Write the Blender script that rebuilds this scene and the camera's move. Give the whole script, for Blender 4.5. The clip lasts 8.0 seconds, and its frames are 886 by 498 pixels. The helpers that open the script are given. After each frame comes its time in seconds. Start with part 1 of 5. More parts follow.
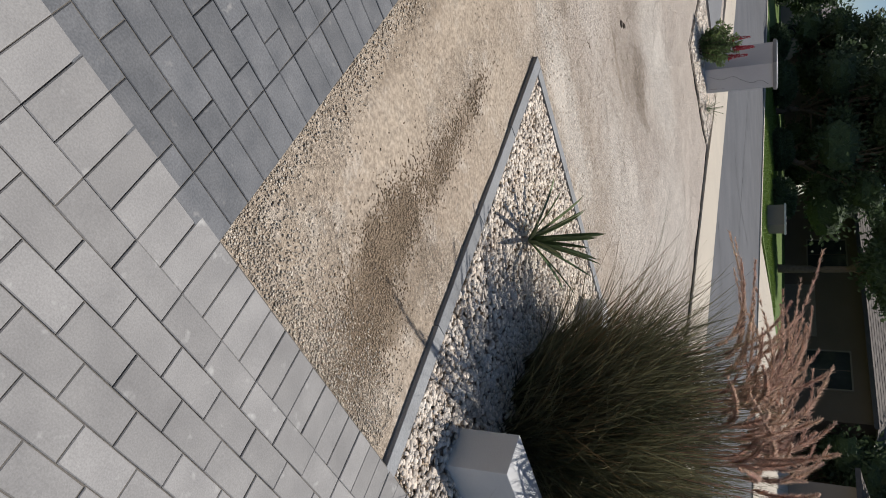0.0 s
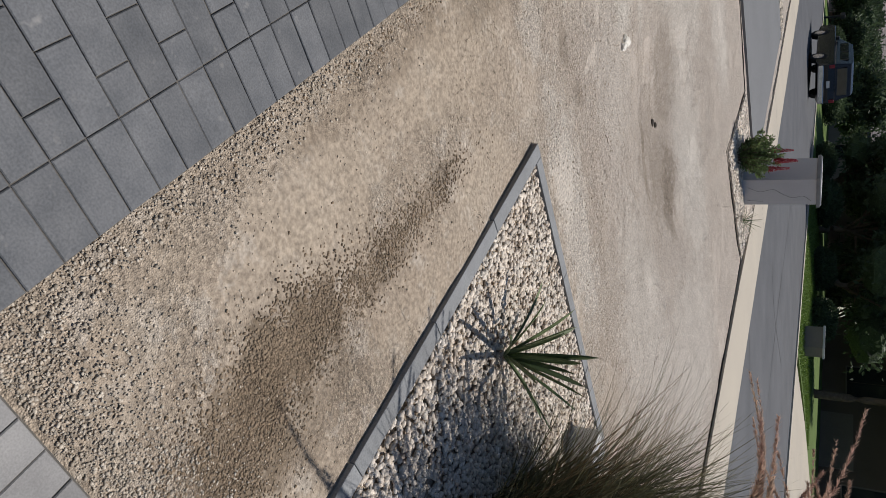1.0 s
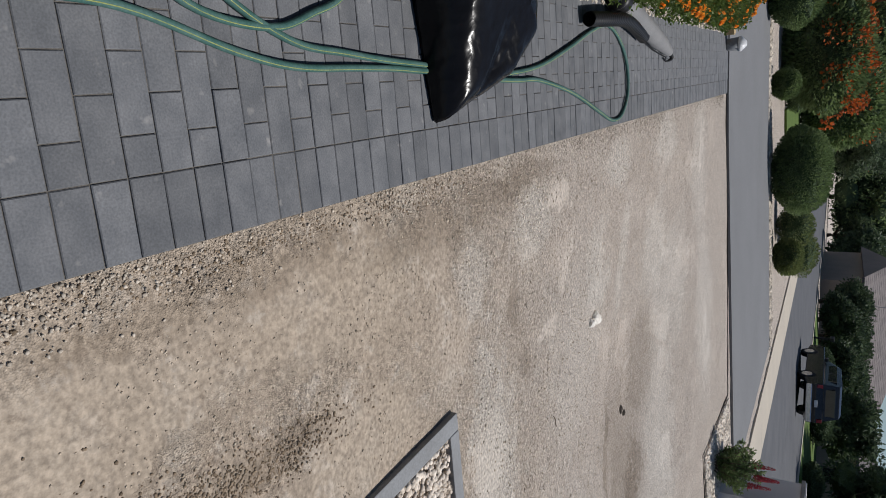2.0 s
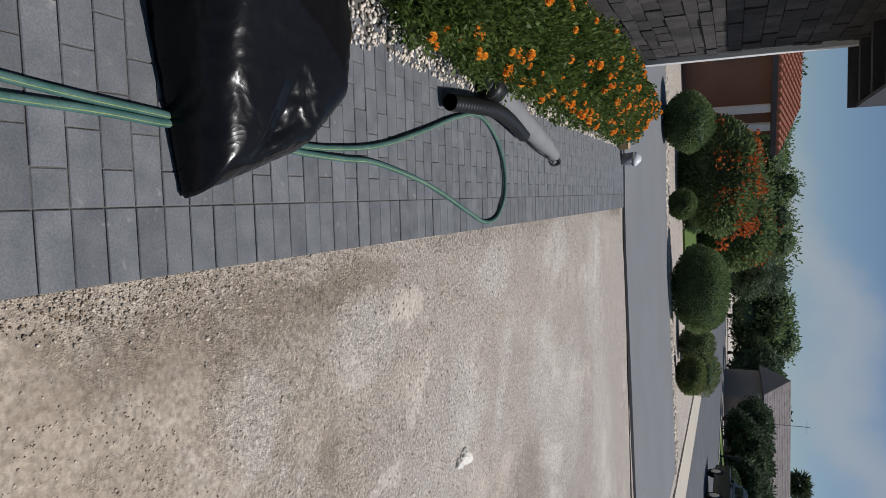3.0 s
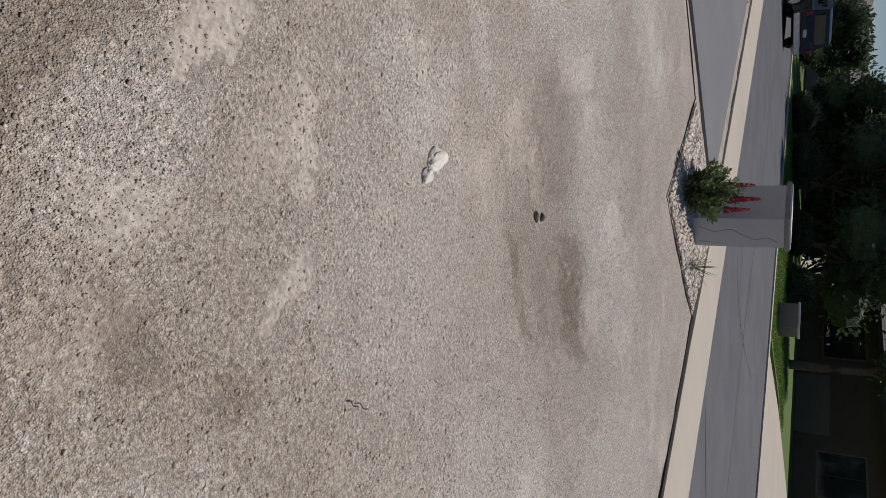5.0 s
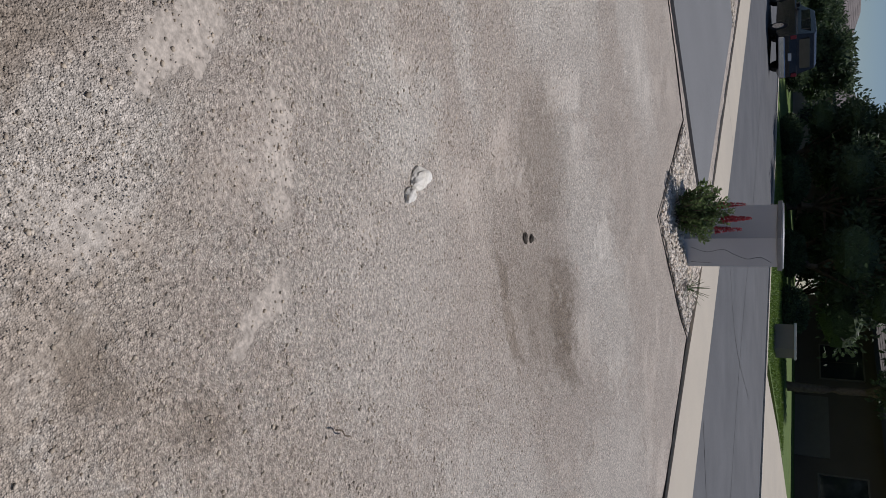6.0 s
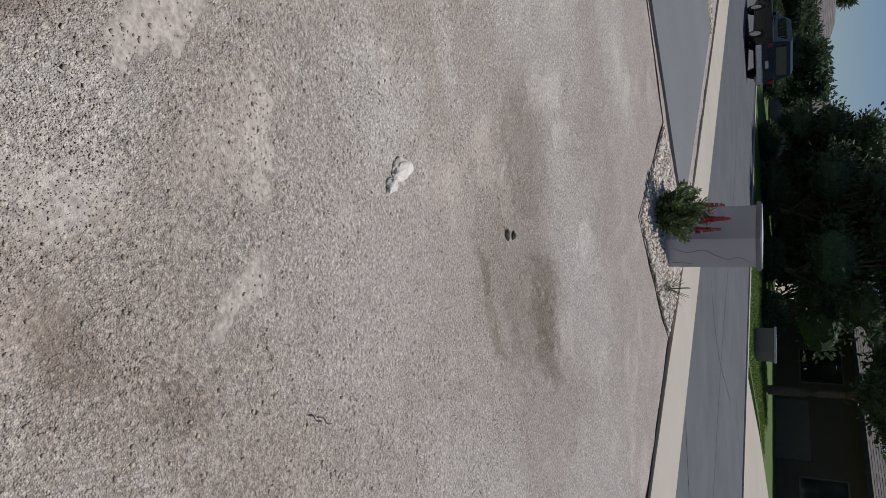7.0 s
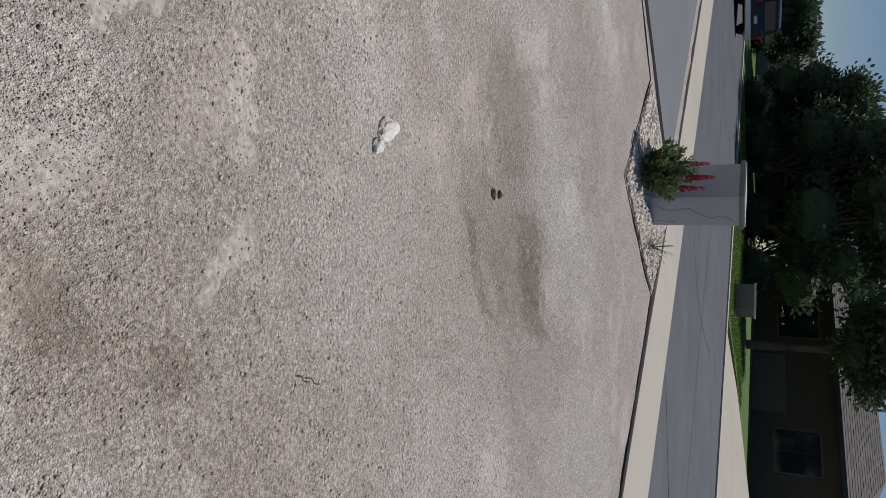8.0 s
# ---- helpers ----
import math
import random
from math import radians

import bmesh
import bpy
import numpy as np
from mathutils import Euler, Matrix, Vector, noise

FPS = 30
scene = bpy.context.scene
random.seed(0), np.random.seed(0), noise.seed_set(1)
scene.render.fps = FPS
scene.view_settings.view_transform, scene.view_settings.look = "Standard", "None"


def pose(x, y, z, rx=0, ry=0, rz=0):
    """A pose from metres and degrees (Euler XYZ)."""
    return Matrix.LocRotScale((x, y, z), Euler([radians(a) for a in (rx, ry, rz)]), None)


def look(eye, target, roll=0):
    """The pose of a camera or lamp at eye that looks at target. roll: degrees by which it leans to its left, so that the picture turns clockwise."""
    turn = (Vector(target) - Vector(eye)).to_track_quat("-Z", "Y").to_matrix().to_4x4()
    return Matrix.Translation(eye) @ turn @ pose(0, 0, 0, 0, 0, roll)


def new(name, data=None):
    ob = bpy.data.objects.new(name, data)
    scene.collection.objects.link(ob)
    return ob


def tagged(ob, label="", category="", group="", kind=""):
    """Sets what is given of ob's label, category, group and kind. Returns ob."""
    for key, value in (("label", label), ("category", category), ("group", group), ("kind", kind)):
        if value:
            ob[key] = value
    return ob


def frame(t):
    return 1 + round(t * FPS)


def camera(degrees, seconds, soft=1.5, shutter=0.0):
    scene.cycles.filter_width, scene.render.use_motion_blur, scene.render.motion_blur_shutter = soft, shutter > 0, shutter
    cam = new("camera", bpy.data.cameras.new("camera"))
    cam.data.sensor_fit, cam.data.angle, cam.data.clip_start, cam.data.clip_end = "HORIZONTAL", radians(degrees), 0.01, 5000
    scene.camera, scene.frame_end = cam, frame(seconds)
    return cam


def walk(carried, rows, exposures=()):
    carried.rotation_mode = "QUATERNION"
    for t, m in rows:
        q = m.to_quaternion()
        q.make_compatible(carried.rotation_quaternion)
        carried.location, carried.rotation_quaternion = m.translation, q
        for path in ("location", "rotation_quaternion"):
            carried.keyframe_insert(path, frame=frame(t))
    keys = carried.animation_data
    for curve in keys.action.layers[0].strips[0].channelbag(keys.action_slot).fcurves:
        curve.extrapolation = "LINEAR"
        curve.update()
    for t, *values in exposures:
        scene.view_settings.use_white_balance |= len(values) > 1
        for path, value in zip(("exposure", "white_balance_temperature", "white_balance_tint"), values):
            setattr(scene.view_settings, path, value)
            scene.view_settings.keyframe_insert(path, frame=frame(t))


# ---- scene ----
cam = camera(65.8, 8.0, soft=0.8, shutter=0.04)

PATH = [
    (0, (-0.811, -1.05, 1.436), (0.453, 0.214, 0.539), 89.7),
    (0.1, (-0.757, -0.997, 1.454), (0.42, 0.312, 0.504), 90.8),
    (0.5, (-0.577, -0.803, 1.445), (0.415, 0.65, 0.494), 89.2),
    (0.8, (-0.533, -0.496, 1.43), (0.556, 0.858, 0.439), 95.0),
    (1, (-0.395, -0.417, 1.451), (0.662, 0.968, 0.469), 92.1),
    (1.5, (-0.249, -0.032, 1.43), (0.597, 1.491, 0.447), 95.6),
    (1.7, (-0.190, 0.085, 1.452), (0.413, 1.718, 0.467), 92.9),
    (2.8, (-0.054, 1.076, 1.505), (0.229, 2.824, 0.574), 93.1),
    (3, (0.004, 1.265, 1.497), (0.148, 3.101, 0.716), 90.1),
    (3.5, (-0.077, 1.759, 1.468), (0.133, 3.597, 0.708), 93.9),
    (4, (-0.087, 2.28, 1.413), (0.042, 4.073, 0.536), 91.1),
    (4.5, (0.021, 2.735, 1.398), (0.669, 4.388, 0.477), 91.6),
    (5, (0.03, 2.939, 1.464), (1.236, 4.234, 0.531), 92.3),
    (6.3, (0.145, 2.983, 1.474), (1.276, 4.35, 0.551), 89.4),
    (6.5, (0.16, 2.966, 1.483), (1.286, 4.334, 0.555), 89.2),
    (7, (0.184, 2.931, 1.476), (1.328, 4.318, 0.599), 89.4),
    (7.5, (0.171, 2.928, 1.498), (1.287, 4.346, 0.636), 90.5),
    (8, (0.16, 2.944, 1.472), (1.413, 4.259, 0.635), 91.3),
]
walk(cam, [(t, look(eye, target, roll)) for t, eye, target, roll in PATH],
     [(0, 0.13, 6750, 10), (0.5, 0.07, 6750, 10), (0.9, -0.09, 6700, 10), (1.5, -0.2, 6600, 10), (1.7, -0.2, 6550, 10), (3.0, -0.12, 6350, 10), (3.6, -0.03, 6450, 10), (4.4, -0.05, 6800, 11), (5.0, -0.41, 6600, 13), (8.0, -0.44, 6250, 12)])

# ---- light ----
SUN_AZ, SUN_EL = radians(69), radians(60)          # azimuth from +y towards +x
world = bpy.data.worlds.new("world")
scene.world = world
world.use_nodes = True
wn, wl = world.node_tree.nodes, world.node_tree.links
bg = wn["Background"]
sky = wn.new("ShaderNodeTexSky")
sky.sky_type = "NISHITA"
sky.sun_disc = False
sky.sun_elevation, sky.sun_rotation = SUN_EL, SUN_AZ
sky.dust_density, sky.air_density, sky.ozone_density = 0.25, 0.9, 3.2
coord = wn.new("ShaderNodeTexCoord")
# a long soft cloud bank: distance from a slanting plane through the eye, frayed by noise
across = wn.new("ShaderNodeVectorMath")
across.operation = "DOT_PRODUCT"
across.inputs[1].default_value = (0.321, 0.05, -0.946)
puffs = wn.new("ShaderNodeTexNoise")
puffs.inputs["Scale"].default_value, puffs.inputs["Detail"].default_value = 5.5, 5
fray = wn.new("ShaderNodeMath")
fray.operation = "MULTIPLY_ADD"
fray.inputs[1].default_value = 0.22
away = wn.new("ShaderNodeMath")
away.operation = "SUBTRACT"
away.inputs[1].default_value = 0.11
size = wn.new("ShaderNodeMath")
size.operation = "ABSOLUTE"
cut = wn.new("ShaderNodeMapRange")
cut.interpolation_type = "SMOOTHSTEP"
cut.inputs["From Min"].default_value, cut.inputs["From Max"].default_value = 0.07, 0.0
cut.inputs["To Max"].default_value = 0.6
clouds = wn.new("ShaderNodeMixRGB")
clouds.inputs["Color2"].default_value = (6.3, 6.6, 7.0, 1)
wl.new(coord.outputs["Generated"], across.inputs[0])
wl.new(coord.outputs["Generated"], puffs.inputs["Vector"])
wl.new(puffs.outputs["Fac"], fray.inputs[0])
wl.new(across.outputs["Value"], fray.inputs[2])
wl.new(fray.outputs[0], away.inputs[0])
wl.new(away.outputs[0], size.inputs[0])
wl.new(size.outputs[0], cut.inputs["Value"])
wl.new(cut.outputs[0], clouds.inputs["Fac"])
wl.new(sky.outputs[0], clouds.inputs["Color1"])
wl.new(clouds.outputs[0], bg.inputs["Color"])
bg.inputs["Strength"].default_value = 0.064

sun = new("sun", bpy.data.lights.new("sun", "SUN"))
sun.data.energy, sun.data.angle, sun.data.color = 3.95, radians(0.53), (1.0, 0.97, 0.935)
to_sun = Vector((math.sin(SUN_AZ) * math.cos(SUN_EL), math.cos(SUN_AZ) * math.cos(SUN_EL), math.sin(SUN_EL)))
sun.matrix_world = to_sun.to_track_quat("Z", "Y").to_matrix().to_4x4()


# ---- materials ----
def material(name, base, second=None, scale=4.0, grain=90.0, mix=0.5, rough=0.9, bump=0.3, bump_scale=None, speck=0.0, speck_color=(0.8, 0.8, 0.78), metal=0.0, island=0.0, objectwise=0.0, spec=0.3, soft=0.25, pebble=0.0, bump_depth=0.004, patchy=0.0, speck_scale=None, pebble_range=(0.62, 1.55)):
    """Two scales of variation, optional specks, pebbles and per-piece tint."""
    m = bpy.data.materials.new(name)
    m.use_nodes = True
    n, l = m.node_tree.nodes, m.node_tree.links
    b = n["Principled BSDF"]
    b.inputs["Roughness"].default_value, b.inputs["Metallic"].default_value = rough, metal
    b.inputs["Specular IOR Level"].default_value = spec
    second = second or tuple(c * 0.7 for c in base)
    tc = n.new("ShaderNodeNewGeometry")
    big = n.new("ShaderNodeTexNoise")
    big.inputs["Scale"].default_value, big.inputs["Detail"].default_value = scale, 5
    ramp = n.new("ShaderNodeMapRange")
    ramp.inputs["From Min"].default_value, ramp.inputs["From Max"].default_value = 0.5 - soft, 0.5 + soft
    mixer = n.new("ShaderNodeMixRGB")
    mixer.inputs["Color1"].default_value, mixer.inputs["Color2"].default_value = (*base, 1), (*second, 1)
    l.new(tc.outputs["Position"], big.inputs["Vector"])
    l.new(big.outputs["Fac"], ramp.inputs["Value"])
    l.new(ramp.outputs[0], mixer.inputs["Fac"])
    out = mixer.outputs[0]
    fine = n.new("ShaderNodeTexNoise")
    fine.inputs["Scale"].default_value, fine.inputs["Detail"].default_value = grain, 3
    l.new(tc.outputs["Position"], fine.inputs["Vector"])
    hsv = n.new("ShaderNodeHueSaturation")
    val = n.new("ShaderNodeMapRange")
    val.inputs["From Min"].default_value, val.inputs["From Max"].default_value = 0.3, 0.7
    val.inputs["To Min"].default_value, val.inputs["To Max"].default_value = 1 - mix * 0.5, 1 + mix * 0.5
    l.new(fine.outputs["Fac"], val.inputs["Value"])
    l.new(val.outputs[0], hsv.inputs["Value"])
    l.new(out, hsv.inputs["Color"])
    out = hsv.outputs[0]
    height = fine.outputs["Fac"]
    if pebble:
        cells = n.new("ShaderNodeTexVoronoi")
        cells.inputs["Scale"].default_value = pebble
        l.new(tc.outputs["Position"], cells.inputs["Vector"])
        tint = n.new("ShaderNodeSeparateColor")
        l.new(cells.outputs["Color"], tint.inputs[0])
        pv = n.new("ShaderNodeMapRange")
        pv.inputs["To Min"].default_value, pv.inputs["To Max"].default_value = pebble_range
        l.new(tint.outputs[0], pv.inputs["Value"])
        ph = n.new("ShaderNodeHueSaturation")
        l.new(pv.outputs[0], ph.inputs["Value"])
        l.new(out, ph.inputs["Color"])
        cover = n.new("ShaderNodeTexNoise")
        cover.inputs["Scale"].default_value, cover.inputs["Detail"].default_value = 1.7, 7
        l.new(tc.outputs["Position"], cover.inputs["Vector"])
        amount = n.new("ShaderNodeMapRange")
        cover.name, amount.name = "cover", "amount"
        amount.inputs["From Min"].default_value, amount.inputs["From Max"].default_value = 0.50, 0.66
        amount.inputs["To Min"].default_value = 1 - patchy
        l.new(cover.outputs["Fac"], amount.inputs["Value"])
        pm = n.new("ShaderNodeMixRGB")
        l.new(amount.outputs[0], pm.inputs["Fac"])
        l.new(out, pm.inputs["Color1"])
        l.new(ph.outputs[0], pm.inputs["Color2"])
        out = pm.outputs[0]
        grains = n.new("ShaderNodeMath")
        grains.operation = "MULTIPLY_ADD"
        grains.inputs[1].default_value = -0.42
        l.new(cells.outputs["Distance"], grains.inputs[0])
        l.new(fine.outputs["Fac"], grains.inputs[2])
        relief = n.new("ShaderNodeMath")
        relief.operation = "MULTIPLY"
        l.new(grains.outputs[0], relief.inputs[0])
        l.new(amount.outputs[0], relief.inputs[1])
        height = relief.outputs[0]
    if speck:
        dots = n.new("ShaderNodeTexNoise")
        dots.inputs["Scale"].default_value, dots.inputs["Detail"].default_value = speck_scale or grain * 0.8, 4 if speck_scale else 1
        l.new(tc.outputs["Position"], dots.inputs["Vector"])
        gate = n.new("ShaderNodeMapRange")
        gate.inputs["From Min"].default_value, gate.inputs["From Max"].default_value = 0.70 - 0.1 * speck, 0.76
        l.new(dots.outputs["Fac"], gate.inputs["Value"])
        sm = n.new("ShaderNodeMixRGB")
        sm.inputs["Color2"].default_value = (*speck_color, 1)
        l.new(gate.outputs[0], sm.inputs["Fac"])
        l.new(out, sm.inputs["Color1"])
        out = sm.outputs[0]
    if island or objectwise:
        if island:
            rnd, amount = tc.outputs["Random Per Island"], island
        else:
            info = n.new("ShaderNodeObjectInfo")
            rnd, amount = info.outputs["Random"], objectwise
        rv = n.new("ShaderNodeMapRange")
        rv.inputs["To Min"].default_value, rv.inputs["To Max"].default_value = 1 - amount, 1 + amount
        l.new(rnd, rv.inputs["Value"])
        rh = n.new("ShaderNodeHueSaturation")
        l.new(rv.outputs[0], rh.inputs["Value"])
        l.new(out, rh.inputs["Color"])
        out = rh.outputs[0]
    l.new(out, b.inputs["Base Color"])
    if bump:
        bp = n.new("ShaderNodeBump")
        bp.inputs["Strength"].default_value, bp.inputs["Distance"].default_value = bump, bump_depth
        l.new(height, bp.inputs["Height"])
        l.new(bp.outputs[0], b.inputs["Normal"])
    return m


def leafy(name, base, second, rough=0.55, thin=0.38):
    """Leaves: tint per leaf, some light through them."""
    m = material(name, base, second, scale=3, grain=25, mix=0.3, rough=rough, bump=0, island=0.35, spec=0.35)
    b = m.node_tree.nodes["Principled BSDF"]
    tr = m.node_tree.nodes.new("ShaderNodeBsdfTranslucent")
    add = m.node_tree.nodes.new("ShaderNodeMixShader")
    add.inputs[0].default_value = thin
    src = b.inputs["Base Color"].links[0].from_socket
    m.node_tree.links.new(src, tr.inputs["Color"])
    m.node_tree.links.new(b.outputs[0], add.inputs[1])
    m.node_tree.links.new(tr.outputs[0], add.inputs[2])
    m.node_tree.links.new(add.outputs[0], m.node_tree.nodes["Material Output"].inputs["Surface"])
    return m


def lot_material():
    """Sandy granite: tan near the house, greyer beyond, with ragged pale and brown patches of their own shape."""
    m = material("lot_gravel", (0.355, 0.288, 0.222), (0.40, 0.334, 0.265), scale=1.1, grain=56, mix=0.6, bump=1.0, pebble=180, soft=0.2, bump_depth=0.0155, patchy=0.88, pebble_range=(0.74, 1.45))
    n, l = m.node_tree.nodes, m.node_tree.links
    base = next(q for q in n if q.type == "MIX_RGB")
    follow = base.outputs[0].links[0].to_socket
    geo = next(q for q in n if q.type == "NEW_GEOMETRY")

    def cloud(scale, detail, rough):
        q = n.new("ShaderNodeTexNoise")
        q.inputs["Scale"].default_value, q.inputs["Detail"].default_value, q.inputs["Roughness"].default_value = scale, detail, rough
        l.new(geo.outputs["Position"], q.inputs["Vector"])
        return q

    warp = cloud(2.6, 8, 0.6)
    shift = n.new("ShaderNodeVectorMath")
    shift.operation = "MULTIPLY_ADD"
    shift.inputs[1].default_value = (0.3, 0.3, 0)
    l.new(warp.outputs["Color"], shift.inputs[0])
    l.new(geo.outputs["Position"], shift.inputs[2])
    rag = cloud(9.0, 9, 0.72)
    out = base.outputs[0]

    def blend(fac, colour, amount):
        nonlocal out
        mul = n.new("ShaderNodeMath")
        mul.operation = "MULTIPLY"
        mul.inputs[1].default_value = amount
        l.new(fac, mul.inputs[0])
        mx = n.new("ShaderNodeMixRGB")
        mx.inputs["Color2"].default_value = (*colour, 1)
        l.new(mul.outputs[0], mx.inputs["Fac"])
        l.new(out, mx.inputs["Color1"])
        out = mx.outputs[0]

    sep = n.new("ShaderNodeSeparateXYZ")
    l.new(shift.outputs[0], sep.inputs[0])
    grey = n.new("ShaderNodeMapRange")
    grey.inputs["From Min"].default_value, grey.inputs["From Max"].default_value = 2.6, 4.6
    l.new(sep.outputs["Y"], grey.inputs["Value"])
    blend(grey.outputs[0], (0.465, 0.405, 0.352), 0.85)

    # gravelly along the paving and farther out, smoother sand between
    where = n.new("ShaderNodeSeparateXYZ")
    l.new(geo.outputs["Position"], where.inputs[0])
    total = n["cover"].outputs["Fac"]
    for axis, lo, hi, gain in (("X", 0.55, 0.22, 0.16), ("Y", 0.5, 0.0, 0.16), ("Y", 2.6, 3.6, 0.20), ("Y", 7.5, 5.5, 0.03)):
        near_edge = n.new("ShaderNodeMapRange")
        near_edge.inputs["From Min"].default_value, near_edge.inputs["From Max"].default_value = lo, hi
        near_edge.inputs["To Max"].default_value = gain
        l.new(where.outputs[axis], near_edge.inputs["Value"])
        more = n.new("ShaderNodeMath")
        l.new(total, more.inputs[0])
        l.new(near_edge.outputs[0], more.inputs[1])
        total = more.outputs[0]
    # mottling everywhere, two sizes
    for scale, lo, hi, colour, amount in ((2.2, 0.53, 0.63, (0.56, 0.51, 0.44), 0.28), (6.5, 0.53, 0.60, (0.55, 0.50, 0.44), 0.36), (3.1, 0.44, 0.36, (0.30, 0.235, 0.17), 0.2), (14.0, 0.44, 0.38, (0.25, 0.19, 0.14), 0.32)):
        spot = cloud(scale, 10, 0.75)
        cut_off = n.new("ShaderNodeMapRange")
        cut_off.inputs["From Min"].default_value, cut_off.inputs["From Max"].default_value = lo, hi
        l.new(spot.outputs["Fac"], cut_off.inputs["Value"])
        blend(cut_off.outputs[0], colour, amount)

    def patch(x, y, rx, ry, colour, amount):
        sub = n.new("ShaderNodeVectorMath")
        sub.operation = "SUBTRACT"
        sub.inputs[1].default_value = (x + 0.15, y + 0.15, 0)
        l.new(shift.outputs[0], sub.inputs[0])
        flat = n.new("ShaderNodeVectorMath")
        flat.operation = "MULTIPLY"
        flat.inputs[1].default_value = (1 / rx, 1 / ry, 0)
        l.new(sub.outputs[0], flat.inputs[0])
        ln = n.new("ShaderNodeVectorMath")
        ln.operation = "LENGTH"
        l.new(flat.outputs[0], ln.inputs[0])
        torn = n.new("ShaderNodeMath")
        torn.operation = "MULTIPLY_ADD"
        torn.inputs[1].default_value = 2.4
        l.new(rag.outputs["Fac"], torn.inputs[0])
        l.new(ln.outputs["Value"], torn.inputs[2])
        mr = n.new("ShaderNodeMapRange")
        mr.interpolation_type = "SMOOTHSTEP"
        mr.inputs["From Min"].default_value, mr.inputs["From Max"].default_value = 2.45, 1.75
        l.new(torn.outputs[0], mr.inputs["Value"])
        blend(mr.outputs[0], colour, amount)
        return mr.outputs[0]

    pale, sand, dust, brown = (0.60, 0.555, 0.495), (0.40, 0.33, 0.256), (0.50, 0.44, 0.38), (0.168, 0.126, 0.086)
    for x, y, rx, ry, k in ((1.75, 4.9, 0.9, 0.8, 0.3), (0.62, 3.92, 0.24, 0.26, 0.5), (1.25, 5.3, 0.38, 0.26, 0.5), (1.48, 5.6, 0.22, 0.3, 0.5), (4.65, 7.5, 0.9, 0.6, 0.5), (2.2, 8.1, 0.8, 0.7, 0.5), (0.5, 5.8, 0.2, 0.35, 0.6), (0.5, 7.6, 0.3, 0.5, 0.6), (1.6, 7.45, 0.6, 0.4, 0.55), (2.1, 3.25, 1.0, 0.3, 0.6), (3.7, 7.7, 1.0, 0.5, 0.5), (4.2, 4.6, 1.4, 1.0, 0.45), (1.0, 9.4, 0.9, 0.5, 0.45), (3.0, 9.6, 1.3, 0.5, 0.5), (6.0, 6.0, 1.0, 1.4, 0.45), (1.45, 6.3, 0.6, 0.16, 0.5), (0.75, 3.15, 0.2, 0.2, 0.4)):
        patch(x, y, rx, ry, pale, k)
    for x, y, rx, ry, k in ((0.55, 4.36, 0.10, 0.22, 0.85), (0.93, 4.58, 0.11, 0.09, 0.7), (1.05, 4.48, 0.10, 0.08, 0.75), (1.16, 4.39, 0.09, 0.07, 0.7), (1.36, 4.12, 0.08, 0.18, 0.75), (0.62, 1.15, 0.16, 0.4, 0.6), (0.55, 2.2, 0.2, 0.5, 0.55), (1.12, 2.2, 0.16, 0.4, 0.5)):
        smoothed = n.new("ShaderNodeMath")
        smoothed.operation = "MULTIPLY_ADD"
        smoothed.inputs[1].default_value = -0.35 * k
        l.new(patch(x, y, rx, ry, sand if y < 3 else dust, k), smoothed.inputs[0])
        l.new(total, smoothed.inputs[2])
        total = smoothed.outputs[0]
    l.new(total, n["amount"].inputs["Value"])
    for x, y, rx, ry, k in ((2.75, 7.3, 0.7, 0.4, 0.3), (3.4, 6.6, 0.9, 0.65, 0.26), (3.0, 6.14, 0.2, 0.09, 0.4), (3.25, 6.03, 0.22, 0.10, 0.45), (3.5, 5.93, 0.2, 0.09, 0.4), (3.85, 6.95, 0.3, 0.22, 0.4), (4.1, 6.72, 0.3, 0.2, 0.5), (4.35, 6.5, 0.28, 0.18, 0.45), (3.8, 6.5, 0.5, 0.4, 0.18), (0.33, 3.85, 0.10, 0.4, 0.45), (1.0, 3.62, 0.18, 0.08, 0.45), (1.4, 3.75, 0.12, 0.1, 0.35), (1.0, 0.36, 0.2, 0.26, 0.8), (0.88, 0.70, 0.16, 0.30, 0.9), (1.12, 0.65, 0.2, 0.4, 0.45), (0.95, 1.3, 0.10, 0.3, 0.5), (0.96, 1.78, 0.08, 0.24, 0.38), (1.08, 0.10, 0.2, 0.10, 0.5), (0.40, 3.0, 0.12, 0.9, 0.4), (0.36, 1.6, 0.08, 0.6, 0.35)):
        patch(x, y, rx, ry, brown, k)
    l.new(out, follow)
    return m


